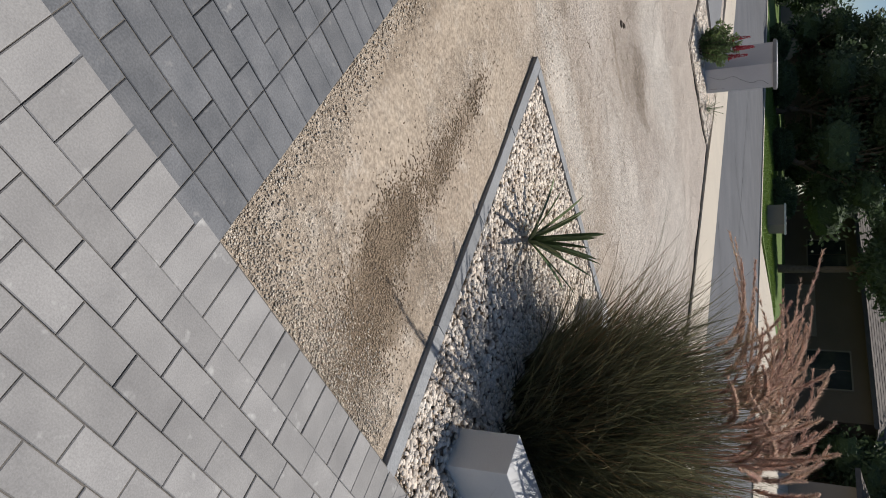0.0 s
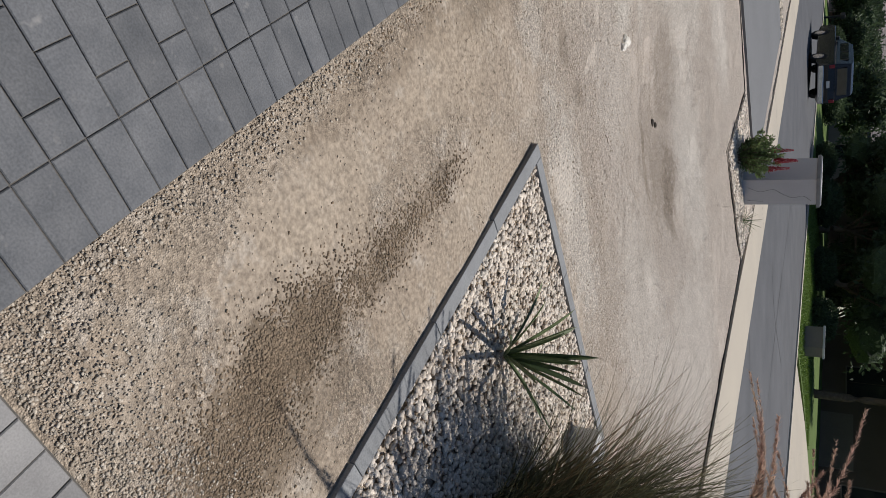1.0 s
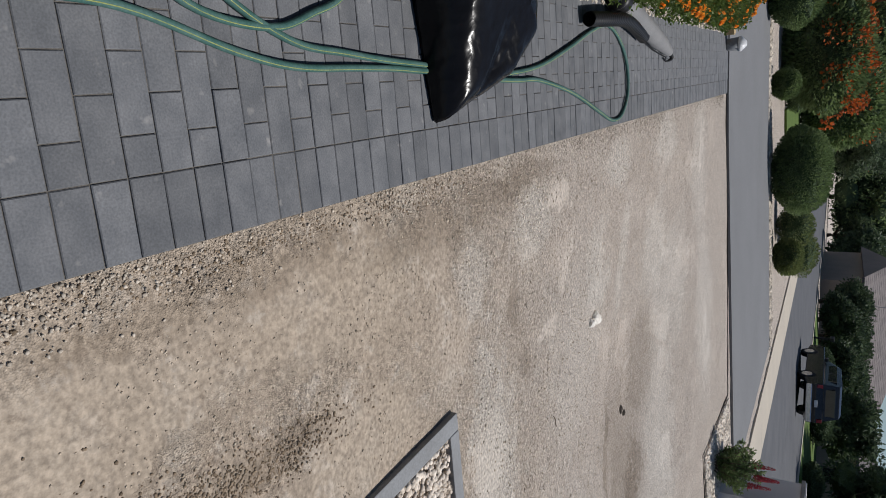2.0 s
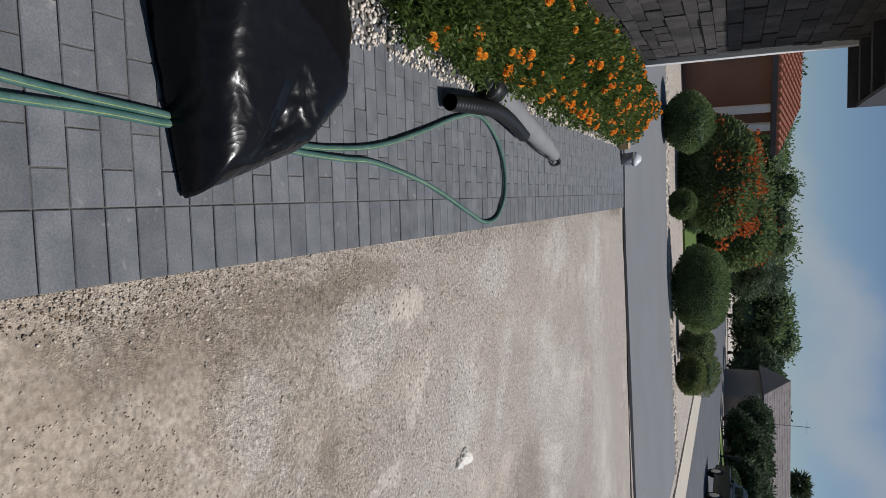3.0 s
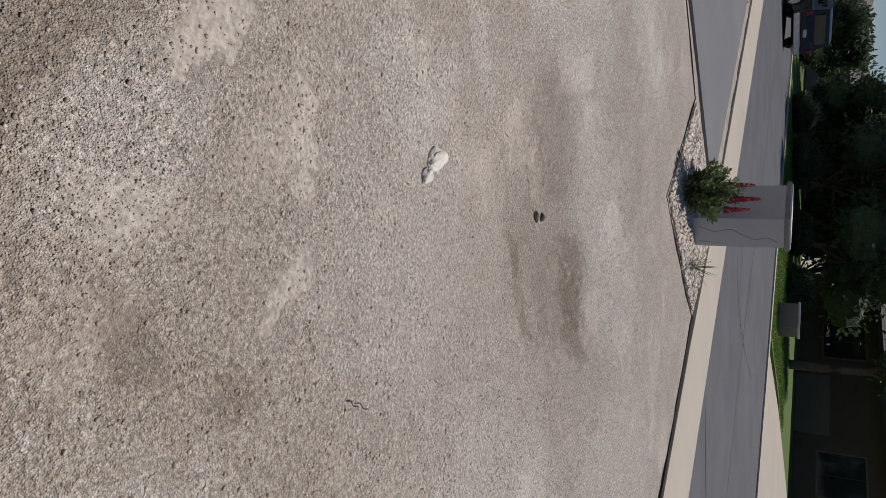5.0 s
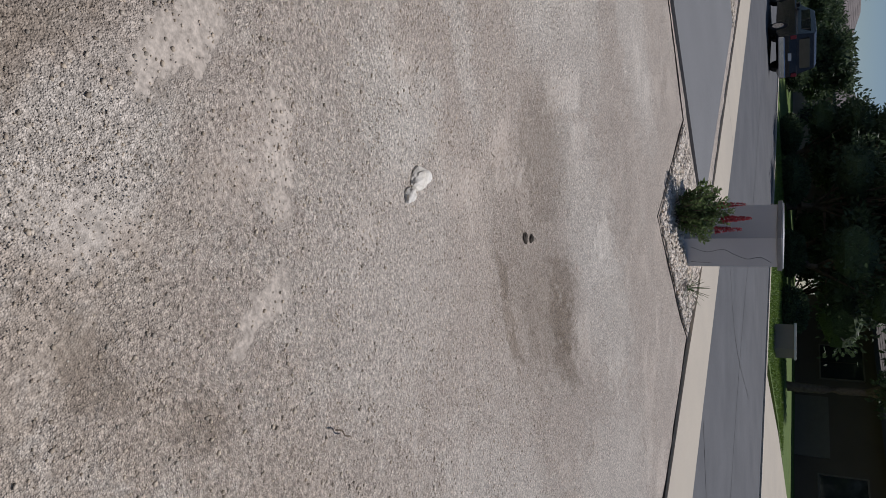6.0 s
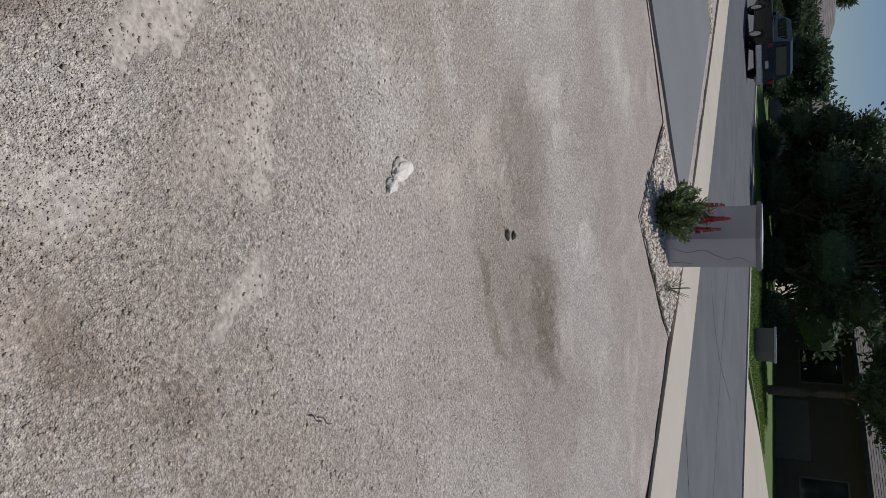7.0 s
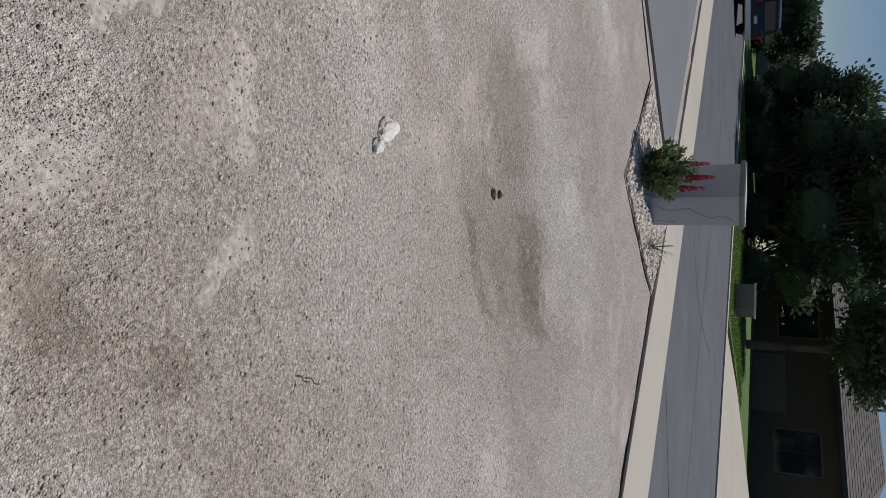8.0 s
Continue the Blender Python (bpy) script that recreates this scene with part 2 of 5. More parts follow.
def crinkled_plastic():
    """Thin black film: creased into small flat facets."""
    m = material("bag_plastic", (0.006, 0.006, 0.007), (0.010, 0.010, 0.011), scale=3, grain=26, mix=0.2, rough=0.21, bump=0, spec=0.17)
    n, l = m.node_tree.nodes, m.node_tree.links
    geo = next(q for q in n if q.type == "NEW_GEOMETRY")
    bend = n.new("ShaderNodeTexNoise")
    bend.inputs["Scale"].default_value, bend.inputs["Detail"].default_value = 6, 3
    off = n.new("ShaderNodeVectorMath")
    off.operation = "MULTIPLY_ADD"
    off.inputs[1].default_value = (0.12, 0.12, 0.12)
    l.new(geo.outputs["Position"], bend.inputs["Vector"])
    l.new(bend.outputs["Color"], off.inputs[0])
    l.new(geo.outputs["Position"], off.inputs[2])
    last = None
    for scale, deep in ((6, 0.003), (17, 0.0030), (42, 0.0010)):
        facet = n.new("ShaderNodeTexVoronoi")
        facet.inputs["Scale"].default_value = scale
        l.new(off.outputs[0], facet.inputs["Vector"])
        bp = n.new("ShaderNodeBump")
        bp.inputs["Strength"].default_value, bp.inputs["Distance"].default_value = 0.5, deep
        l.new(facet.outputs["Distance"], bp.inputs["Height"])
        if last:
            l.new(last.outputs[0], bp.inputs["Normal"])
        last = bp
    l.new(last.outputs[0], n["Principled BSDF"].inputs["Normal"])
    return m


M = {
    "lot": lot_material(),
    "lot_stone": material("lot_stones", (0.42, 0.345, 0.26), (0.48, 0.41, 0.33), scale=3, grain=150, mix=0.3, island=0.4, bump=0.1),
    "damp_stone": material("damp_stones", (0.21, 0.155, 0.105), (0.30, 0.23, 0.16), scale=3, grain=150, mix=0.3, island=0.3, bump=0.1),
    "pale_stone": material("pale_stones", (0.56, 0.505, 0.43), (0.43, 0.365, 0.29), scale=9, grain=120, mix=0.3, island=0.4, bump=0.2),
    "white_stone": material("white_stones", (0.80, 0.74, 0.66), (0.62, 0.52, 0.42), scale=7, grain=120, mix=0.25, island=0.28, bump=0.2),
    "paver": material("dark_paver", (0.122, 0.128, 0.138), (0.178, 0.182, 0.19), scale=10, grain=170, mix=0.34, rough=0.85, bump=0.45, speck=0.5, speck_color=(0.27, 0.265, 0.26), speck_scale=17, objectwise=0.13, bump_depth=0.002, soft=0.2),
    "light_paver": material("light_paver", (0.325, 0.316, 0.308), (0.25, 0.244, 0.24), scale=5.5, grain=200, mix=0.22, rough=0.85, bump=0.4, speck=0.55, speck_color=(0.45, 0.445, 0.43), speck_scale=13, objectwise=0.12, bump_depth=0.002, soft=0.2),
    "joint": material("joint_sand", (0.10, 0.095, 0.09), (0.16, 0.145, 0.125), scale=12, grain=300, bump=0.4),
    "edging": material("edging_concrete", (0.30, 0.31, 0.32), (0.24, 0.245, 0.25), scale=6, grain=150, mix=0.3, bump=0.3, objectwise=0.12),
    "edge_steel": material("edging_strip", (0.035, 0.033, 0.03), (0.06, 0.05, 0.045), scale=6, grain=60, rough=0.7, bump=0.1),
    "asphalt": material("lane_asphalt", (0.21, 0.213, 0.218), (0.18, 0.182, 0.187), scale=0.7, grain=130, mix=0.35, rough=0.85, bump=0.3),
    "road": material("road_asphalt", (0.125, 0.128, 0.137), (0.088, 0.091, 0.098), scale=0.9, grain=60, mix=0.3, rough=0.82, bump=0.3),
    "crack": material("crack_filler", (0.062, 0.062, 0.065), (0.085, 0.085, 0.088), rough=0.7, bump=0),
    "concrete": material("walk_concrete", (0.55, 0.49, 0.40), (0.48, 0.43, 0.36), scale=0.8, grain=110, mix=0.18, bump=0.2),
    "grass": leafy("grass_blades", (0.10, 0.17, 0.03), (0.16, 0.23, 0.05)),
    "lawn": material("lawn_soil", (0.08, 0.13, 0.025), (0.11, 0.17, 0.04), scale=2, grain=40, mix=0.5, bump=0.8),
    "stucco": material("grey_stucco", (0.52, 0.52, 0.54), (0.46, 0.46, 0.48), scale=1.6, grain=180, mix=0.12, bump=0.35),
    "post_stucco": material("pale_stucco", (0.62, 0.62, 0.62), (0.55, 0.55, 0.55), scale=3, grain=180, mix=0.12, bump=0.35),
    "cap": material("cap_concrete", (0.20, 0.20, 0.205), (0.26, 0.26, 0.26), scale=5, grain=120, mix=0.2),
    "trim_white": material("white_trim", (0.78, 0.77, 0.74), (0.70, 0.69, 0.66), scale=2, grain=100, mix=0.1, bump=0.1),
    "stone_clad": material("cladding_stone", (0.035, 0.033, 0.033), (0.085, 0.075, 0.07), scale=6, grain=60, mix=0.5, bump=0.6, objectwise=0.35, bump_depth=0.01),
    "eave": material("dark_eave", (0.05, 0.05, 0.058), (0.07, 0.07, 0.075), scale=3, grain=60, rough=0.7),
    "brown_wall": material("brown_stucco", (0.20, 0.11, 0.077), (0.24, 0.135, 0.095), scale=1.2, grain=80, mix=0.2),
    # tan wall with the shade of the trees darkened into its colour
    "shaded_tan_wall": material("shaded_tan_stucco", (0.115, 0.094, 0.078), (0.095, 0.078, 0.066), scale=0.8, grain=80, mix=0.2),
    "grey_wall": material("greige_stucco", (0.26, 0.22, 0.19), (0.22, 0.19, 0.165), scale=0.8, grain=80, mix=0.2),
    "tile": material("clay_tile", (0.34, 0.125, 0.075), (0.42, 0.19, 0.12), scale=3, grain=60, mix=0.35, objectwise=0.2, island=0.0),
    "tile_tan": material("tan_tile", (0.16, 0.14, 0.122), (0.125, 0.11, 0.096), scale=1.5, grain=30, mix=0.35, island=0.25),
    "shingle": material("grey_shingle", (0.23, 0.20, 0.19), (0.19, 0.17, 0.165), scale=0.9, grain=20, mix=0.3, island=0.15),
    "glass": material("window_glass", (0.02, 0.025, 0.03), (0.03, 0.035, 0.04), rough=0.08, bump=0, spec=0.6),
    "frame": material("window_trim", (0.16, 0.145, 0.13), (0.14, 0.125, 0.115), rough=0.6, bump=0),
    "bark": material("tree_bark", (0.10, 0.075, 0.055), (0.16, 0.125, 0.09), scale=9, grain=45, mix=0.6, bump=0.7, bump_depth=0.02),
    # darker than any leaf: shade deep in the foliage put into the colour
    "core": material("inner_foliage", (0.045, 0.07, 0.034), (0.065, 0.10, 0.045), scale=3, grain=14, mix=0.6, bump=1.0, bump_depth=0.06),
    "leaf_dark": leafy("dark_leaf", (0.055, 0.085, 0.045), (0.085, 0.12, 0.06)),
    "leaf_mid": leafy("mid_leaf", (0.125, 0.185, 0.075), (0.185, 0.25, 0.10), thin=0.45),
    "leaf_olive": leafy("olive_leaf", (0.125, 0.165, 0.06), (0.19, 0.22, 0.085), thin=0.45),
    "leaf_bright": leafy("bright_leaf", (0.075, 0.13, 0.028), (0.16, 0.22, 0.06)),
    "leaf_grass": leafy("fountain_grass_blade", (0.095, 0.105, 0.055), (0.21, 0.19, 0.11), rough=0.35, thin=0.35),
    "leaf_straw": leafy("dry_blade", (0.24, 0.17, 0.09), (0.16, 0.10, 0.05), thin=0.2),
    "plume": leafy("grass_plume", (0.62, 0.47, 0.35), (0.52, 0.34, 0.29), rough=0.85, thin=0.5),
    "yucca": leafy("yucca_leaf", (0.10, 0.15, 0.06), (0.16, 0.20, 0.10), rough=0.45, thin=0.1),
    "orange": leafy("orange_petal", (0.80, 0.22, 0.01), (0.85, 0.36, 0.02), rough=0.7),
    "blossom": leafy("orange_blossom", (0.55, 0.13, 0.02), (0.40, 0.09, 0.03), rough=0.7),
    "red": leafy("crimson_petal", (0.30, 0.03, 0.05), (0.42, 0.09, 0.10), rough=0.7),
    "plastic": crinkled_plastic(),
    "hose": material("green_hose", (0.035, 0.11, 0.095), (0.095, 0.175, 0.16), scale=14, grain=120, mix=0.35, rough=0.7, bump=0.15),
    "stripe": material("hose_stripe", (0.36, 0.38, 0.12), (0.16, 0.24, 0.13), rough=0.5, bump=0),
    "pipe": material("black_pipe", (0.011, 0.011, 0.012), (0.016, 0.016, 0.016), rough=0.45, bump=0.05),
    "fabric": material("weed_fabric", (0.20, 0.20, 0.205), (0.25, 0.25, 0.25), scale=5, grain=300, mix=0.3, rough=0.8, bump=0.2),
    "card": material("cardboard", (0.50, 0.38, 0.22), (0.44, 0.33, 0.19), scale=6, grain=80, mix=0.15),
    "white_plastic": material("white_plastic", (0.72, 0.73, 0.74), (0.66, 0.67, 0.68), rough=0.4, bump=0.05),
    "grey_plastic": material("grey_plastic", (0.18, 0.19, 0.20), (0.22, 0.23, 0.24), rough=0.5, bump=0.05),
    "chalk": material("chalk_stone", (0.83, 0.80, 0.74), (0.72, 0.67, 0.58), scale=12, grain=60, mix=0.2, bump=0.5),
    "dark_rock": material("dark_rock", (0.06, 0.05, 0.04), (0.10, 0.085, 0.07), scale=12, grain=60, mix=0.3, bump=0.5),
    "car_paint": material("dark_car_paint", (0.012, 0.014, 0.018), (0.016, 0.018, 0.022), rough=0.22, bump=0, spec=0.6),
    "rubber": material("tyre_rubber", (0.02, 0.02, 0.02), (0.028, 0.028, 0.028), rough=0.8, bump=0.1),
    "chrome": material("bright_metal", (0.6, 0.6, 0.62), (0.5, 0.5, 0.52), rough=0.25, metal=1.0, bump=0),
    "lamp_glass": material("lamp_lens", (0.75, 0.76, 0.78), (0.7, 0.7, 0.72), rough=0.15, bump=0, spec=0.6),
    "steel": material("galvanised_pole", (0.35, 0.35, 0.36), (0.3, 0.3, 0.31), rough=0.5, metal=0.6, bump=0),
    "mail": material("dark_post", (0.03, 0.03, 0.03), (0.04, 0.04, 0.04), rough=0.6, bump=0),
}


# ---- mesh helpers ----
def mesh_of(name, verts, faces, mat, smooth=False):
    me = bpy.data.meshes.new(name)
    me.from_pydata([tuple(map(float, v)) for v in verts], [], [tuple(map(int, f)) for f in faces])
    me.materials.append(mat)
    if smooth:
        me.polygons.foreach_set("use_smooth", [True] * len(me.polygons))
    me.update()
    return me


def part(name, data, mat, parent=None, label=""):
    """Links a bmesh or a mesh as one object, under a thing or a part."""
    if isinstance(data, bmesh.types.BMesh):
        me = bpy.data.meshes.new(name)
        data.to_mesh(me)
        data.free()
        me.materials.append(mat)
    else:
        me = data
    ob = new(name, me)
    if parent is not None:
        ob.parent = parent
    if label:
        tagged(ob, label)
    return ob


def empty(name, at=(0, 0, 0), rz=0.0):
    ob = new(name)
    ob.empty_display_size = 0.1
    ob.matrix_basis = pose(*at, 0, 0, rz)
    return ob


def add_box(bm, lo, hi, bevel=0.0):
    r = bmesh.ops.create_cube(bm, size=1)
    size = [hi[i] - lo[i] for i in range(3)]
    mid = [(hi[i] + lo[i]) / 2 for i in range(3)]
    bmesh.ops.scale(bm, vec=size, verts=r["verts"])
    bmesh.ops.translate(bm, vec=mid, verts=r["verts"])
    if bevel:
        edges = list({e for v in r["verts"] for e in v.link_edges})
        bmesh.ops.bevel(bm, geom=edges, offset=bevel, segments=2, affect="EDGES", profile=0.6)
    return bm


def box(lo, hi, bevel=0.0):
    return add_box(bmesh.new(), lo, hi, bevel)


def tube(points, radii, sides=10, caps=True):
    """A smooth tube along points, as verts and faces."""
    pts = [Vector(p) for p in points]
    verts, faces = [], []
    side = Vector((0, 0, 1))
    for i, p in enumerate(pts):
        d = (pts[min(i + 1, len(pts) - 1)] - pts[max(i - 1, 0)]).normalized()
        u = d.cross(side)
        if u.length < 0.05:
            u = d.cross(Vector((0, 1, 0)))
        u.normalize()
        v = d.cross(u)
        r = radii[i] if hasattr(radii, "__len__") else radii
        for k in range(sides):
            a = 2 * math.pi * k / sides
            verts.append(p + u * (r * math.cos(a)) + v * (r * math.sin(a)))
    for i in range(len(pts) - 1):
        for k in range(sides):
            a, b = i * sides + k, i * sides + (k + 1) % sides
            faces.append((a, b, b + sides, a + sides))
    if caps:
        faces.append(tuple(range(sides - 1, -1, -1)))
        faces.append(tuple((len(pts) - 1) * sides + k for k in range(sides)))
    return verts, faces


def spline(points, steps=8):
    """Catmull-Rom through points."""
    p = [Vector(q) for q in points]
    p = [2 * p[0] - p[1]] + p + [2 * p[-1] - p[-2]]
    out = []
    for i in range(1, len(p) - 2):
        for s in range(steps):
            t = s / steps
            a, b, c, d = p[i - 1], p[i], p[i + 1], p[i + 2]
            out.append(0.5 * ((2 * b) + (c - a) * t + (2 * a - 5 * b + 4 * c - d) * t * t + (3 * b - a - 3 * c + d) * t ** 3))
    out.append(p[-2])
    return out


def smooth(lo, hi, v):
    v = np.clip((v - lo) / (hi - lo), 0, 1)
    return v * v * (3 - 2 * v)


def level(x, y):
    """Height of the ground: flat by the paving, a dip in the lot, a rise towards the road."""
    x, y = np.asarray(x, float), np.asarray(y, float)
    w = np.maximum(smooth(7, 10.5, y), smooth(4, 8, x))
    rise = 0.03 * np.clip(x - 0.5, 0, 21.5) * w
    dip = -0.29 * np.exp(-((x - 3.0) / 1.9) ** 2 - ((y - 6.5) / 1.7) ** 2)
    return rise + dip * smooth(0.3, 1.2, x)


def lv(x, y):
    return float(level(x, y))


def sheet(name, xs, ys, lift, mat, thickness=0.0, ripple=0.0, slope=0.0):
    """A grid that follows the ground, with skirts down its sides."""
    xs, ys = np.asarray(xs, float), np.asarray(ys, float)
    X, Y = np.meshgrid(xs, ys)
    Z = level(X, Y) + lift + slope * (X - xs[0])
    if ripple:
        Z = Z + np.array([[ripple * (noise.noise(Vector((x * 1.3, y * 1.3, 0))) + 0.5 * noise.noise(Vector((x * 4, y * 4, 3)))) for x in xs] for y in ys])
    nx, ny = len(xs), len(ys)
    verts = np.stack([X, Y, Z], -1).reshape(-1, 3)
    faces = [(j * nx + i, j * nx + i + 1, (j + 1) * nx + i + 1, (j + 1) * nx + i) for j in range(ny - 1) for i in range(nx - 1)]
    verts = verts.tolist()
    if thickness:
        ring = [i for i in range(nx)] + [j * nx + nx - 1 for j in range(1, ny)] + [(ny - 1) * nx + i for i in range(nx - 2, -1, -1)] + [j * nx for j in range(ny - 2, 0, -1)]
        base = len(verts)
        for r in ring:
            v = verts[r]
            verts.append([v[0], v[1], v[2] - thickness])
        k = len(ring)
        for i in range(k):
            faces.append((ring[(i + 1) % k], ring[i], base + i, base + (i + 1) % k))
    return mesh_of(name, verts, faces, mat, smooth=False)


# stones: one joined mesh of many small uneven pebbles


def pebble_shape(rounded):
    bm = bmesh.new()
    if rounded:
        bmesh.ops.create_icosphere(bm, subdivisions=1, radius=1)
    else:
        bmesh.ops.create_cube(bm, size=1.3)
        bmesh.ops.triangulate(bm, faces=bm.faces)
    v = np.array([w.co[:] for w in bm.verts])
    f = np.array([[w.index for w in q.verts] for q in bm.faces])
    bm.free()
    return v, f


def pebbles(name, spots, sizes, mat, seed=1, rounded=True, flat=0.6):
    """spots: n x 3 places; sizes: n radii."""
    rng = np.random.default_rng(seed)
    v, f = pebble_shape(rounded)
    n, k = len(spots), len(v)
    jit = v[None] * (1 + rng.uniform(-0.28, 0.28, (n, k, 1)))
    jit = jit * np.stack([rng.uniform(0.7, 1.3, n), rng.uniform(0.7, 1.3, n), rng.uniform(flat * 0.7, flat * 1.3, n)], -1)[:, None]
    a, b = rng.uniform(0, 6.283, n), rng.normal(0, 0.35, n)
    ca, sa, cb, sb = np.cos(a), np.sin(a), np.cos(b), np.sin(b)
    x, y, z = jit[..., 0], jit[..., 1] * cb[:, None] - jit[..., 2] * sb[:, None], jit[..., 1] * sb[:, None] + jit[..., 2] * cb[:, None]
    w = np.stack([x * ca[:, None] - y * sa[:, None], x * sa[:, None] + y * ca[:, None], z], -1) * np.asarray(sizes)[:, None, None]
    w = (w + np.asarray(spots)[:, None]).reshape(-1, 3)
    g = (f[None] + (np.arange(n) * k)[:, None, None]).reshape(-1, 3)
    me = bpy.data.meshes.new(name)
    me.vertices.add(len(w))
    me.vertices.foreach_set("co", w.ravel())
    me.loops.add(g.size)
    me.loops.foreach_set("vertex_index", g.ravel().astype(np.int32))
    me.polygons.add(len(g))
    me.polygons.foreach_set("loop_start", np.arange(0, g.size, 3, dtype=np.int32))
    me.update(calc_edges=True)
    me.validate()
    me.materials.append(mat)
    return me


def leaves(name, spots, normals, lengths, mat, seed=1, aspect=0.5, spread=0.8, fold=0.15):
    """Many small leaves: two-triangle kites bent along the middle, turned about their outward directions."""
    rng = np.random.default_rng(seed)
    n = len(spots)
    d = np.asarray(normals, float) + rng.normal(0, spread, (n, 3))
    d /= np.linalg.norm(d, axis=1, keepdims=True) + 1e-9
    r = rng.normal(0, 1, (n, 3))
    u = np.cross(d, r)
    u /= np.linalg.norm(u, axis=1, keepdims=True) + 1e-9
    w = np.cross(d, u)
    L = np.asarray(lengths)[:, None]
    s = np.asarray(spots)
    tip, mid = s + d * L, s + d * L * 0.5
    v = np.stack([s, mid + u * L * aspect * 0.5 + w * L * fold, tip, mid - u * L * aspect * 0.5 + w * L * fold], 1).reshape(-1, 3)
    i = np.arange(n)[:, None] * 4
    g = np.concatenate([i + [0, 1, 2], i + [0, 2, 3]], 1).reshape(-1, 3)
    me = bpy.data.meshes.new(name)
    me.vertices.add(len(v))
    me.vertices.foreach_set("co", v.ravel())
    me.loops.add(g.size)
    me.loops.foreach_set("vertex_index", g.ravel().astype(np.int32))
    me.polygons.add(len(g))
    me.polygons.foreach_set("loop_start", np.arange(0, g.size, 3, dtype=np.int32))
    me.update(calc_edges=True)
    me.materials.append(mat)
    return me


# ---- ground and paved surfaces ----
def grow(a, b, first, ratio=1.35):
    out, step = [a], first
    sign = 1 if b > a else -1
    while abs(out[-1] - a) < abs(b - a):
        out.append(out[-1] + sign * step)
        step *= ratio
    out[-1] = b
    return out


near_x = list(np.arange(-3, 9.01, 0.125))
near_y = list(np.arange(-3, 20.01, 0.125))
gx = sorted(grow(-3, -900, 0.5)[1:]) + near_x + grow(9, 900, 0.5)[1:]
gy = sorted(grow(-3, -900, 0.5)[1:]) + near_y + grow(20, 1500, 0.5)[1:]
ground = new("ground", sheet("ground", gx, gy, -0.028, M["lot"], ripple=0.012))
tagged(ground, "tan decomposed granite ground with paler patches", "ground", kind="structure")

lane = new("lane", sheet("lane", np.arange(-40, 7.31, 0.6), [11.72, 12.5, 14, 16, 18.5], 0.012, M["asphalt"], 0.1))
tagged(lane, "light grey worn asphalt side lane", "road", kind="structure")
ys_long = sorted(grow(0, -200, 2, 1.3)[1:]) + list(np.arange(0, 109, 1.5))
walkway = new("pavement", sheet("pavement", [7.27, 7.9, 8.65], ys_long, 0.012, M["concrete"], 0.12))
tagged(walkway, "pale tan concrete sidewalk strip along the road", "sidewalk", kind="structure")
road = new("road", sheet("road", [8.65, 10, 12, 14, 16, 18.4], ys_long, 0.008, M["road"], 0.1))
tagged(road, "dark grey asphalt street with sealed cracks", "road", kind="structure")
kerb = new("kerb", sheet("kerb", [18.4, 18.75], ys_long, 0.055, M["concrete"], 0.25))
tagged(kerb, "pale concrete kerb on the far side of the street", "kerb", kind="structure")


# sealed cracks in the street
def crack(points, width):
    pts = spline([(x, y, 0) for x, y in points], 6)
    verts, faces = [], []
    for i, p in enumerate(pts):
        d = (pts[min(i + 1, len(pts) - 1)] - pts[max(i - 1, 0)]).normalized()
        u = Vector((-d.y, d.x, 0))
        w = width * (0.7 + 0.6 * noise.noise(p * 1.7 + Vector((3, 1, 0))) ** 2)
        for sgn in (-1, 1):
            q = p + u * w * sgn
            verts.append((q.x, q.y, lv(q.x, q.y) + 0.013))
        if i:
            faces.append((2 * i - 2, 2 * i - 1, 2 * i + 1, 2 * i))
    return mesh_of("sealed_crack", verts, faces, M["crack"])


for line in ([(8.8, 9.4), (10.6, 8.2), (12.6, 7.1), (14.2, 6.2)], [(12.4, 3.0), (12.5, 9.0), (12.3, 14.0), (12.6, 20.0), (12.4, 27.0)], [(9.0, 14.2), (11.4, 13.4), (14.4, 14.3)]):
    part("sealed_crack", crack(line, 0.018), M["crack"], road)
for y in (6.2, 12.4, 16.3, 24.0, 33.0):
    seam = [(7.32, y), (8.0, y + 0.01), (8.68, y)]
    ob = part("joint", crack(seam, 0.006), M["crack"], walkway)
    ob.location.z = 0.003

# ---- paving ----
def paver_mesh(name, lx, ly, mat, h=0.05, gap=0.0036, bev=0.0026):
    a, b = lx / 2 - gap / 2, ly / 2 - gap / 2
    rings = [(a, b, -h), (a, b, -bev), (a - bev, b - bev, 0.0)]
    verts, faces = [], []
    for p, q, z in rings:
        verts += [(-p, -q, z), (p, -q, z), (p, q, z), (-p, q, z)]
    for r in range(2):
        for k in range(4):
            faces.append((4 * r + k, 4 * r + (k + 1) % 4, 4 * r + 4 + (k + 1) % 4, 4 * r + 4 + k))
    faces.append((8, 9, 10, 11))
    return mesh_of(name, verts, faces, mat)


dark_x = paver_mesh("paver", 0.2, 0.1, M["paver"])
dark_half = paver_mesh("paver", 0.1, 0.1, M["paver"])
light_x = paver_mesh("paver", 0.2, 0.1, M["light_paver"])
light_y = paver_mesh("border_paver", 0.1, 0.2, M["light_paver"])
paver_rng = random.Random(7)


def lay(name, me, parent, x, y):
    ob = part(name, me, None, parent)
    ob.matrix_basis = pose(x, y, paver_rng.gauss(0, 0.0011), paver_rng.gauss(0, 0.25), paver_rng.gauss(0, 0.2), paver_rng.gauss(0, 0.25))
    return ob


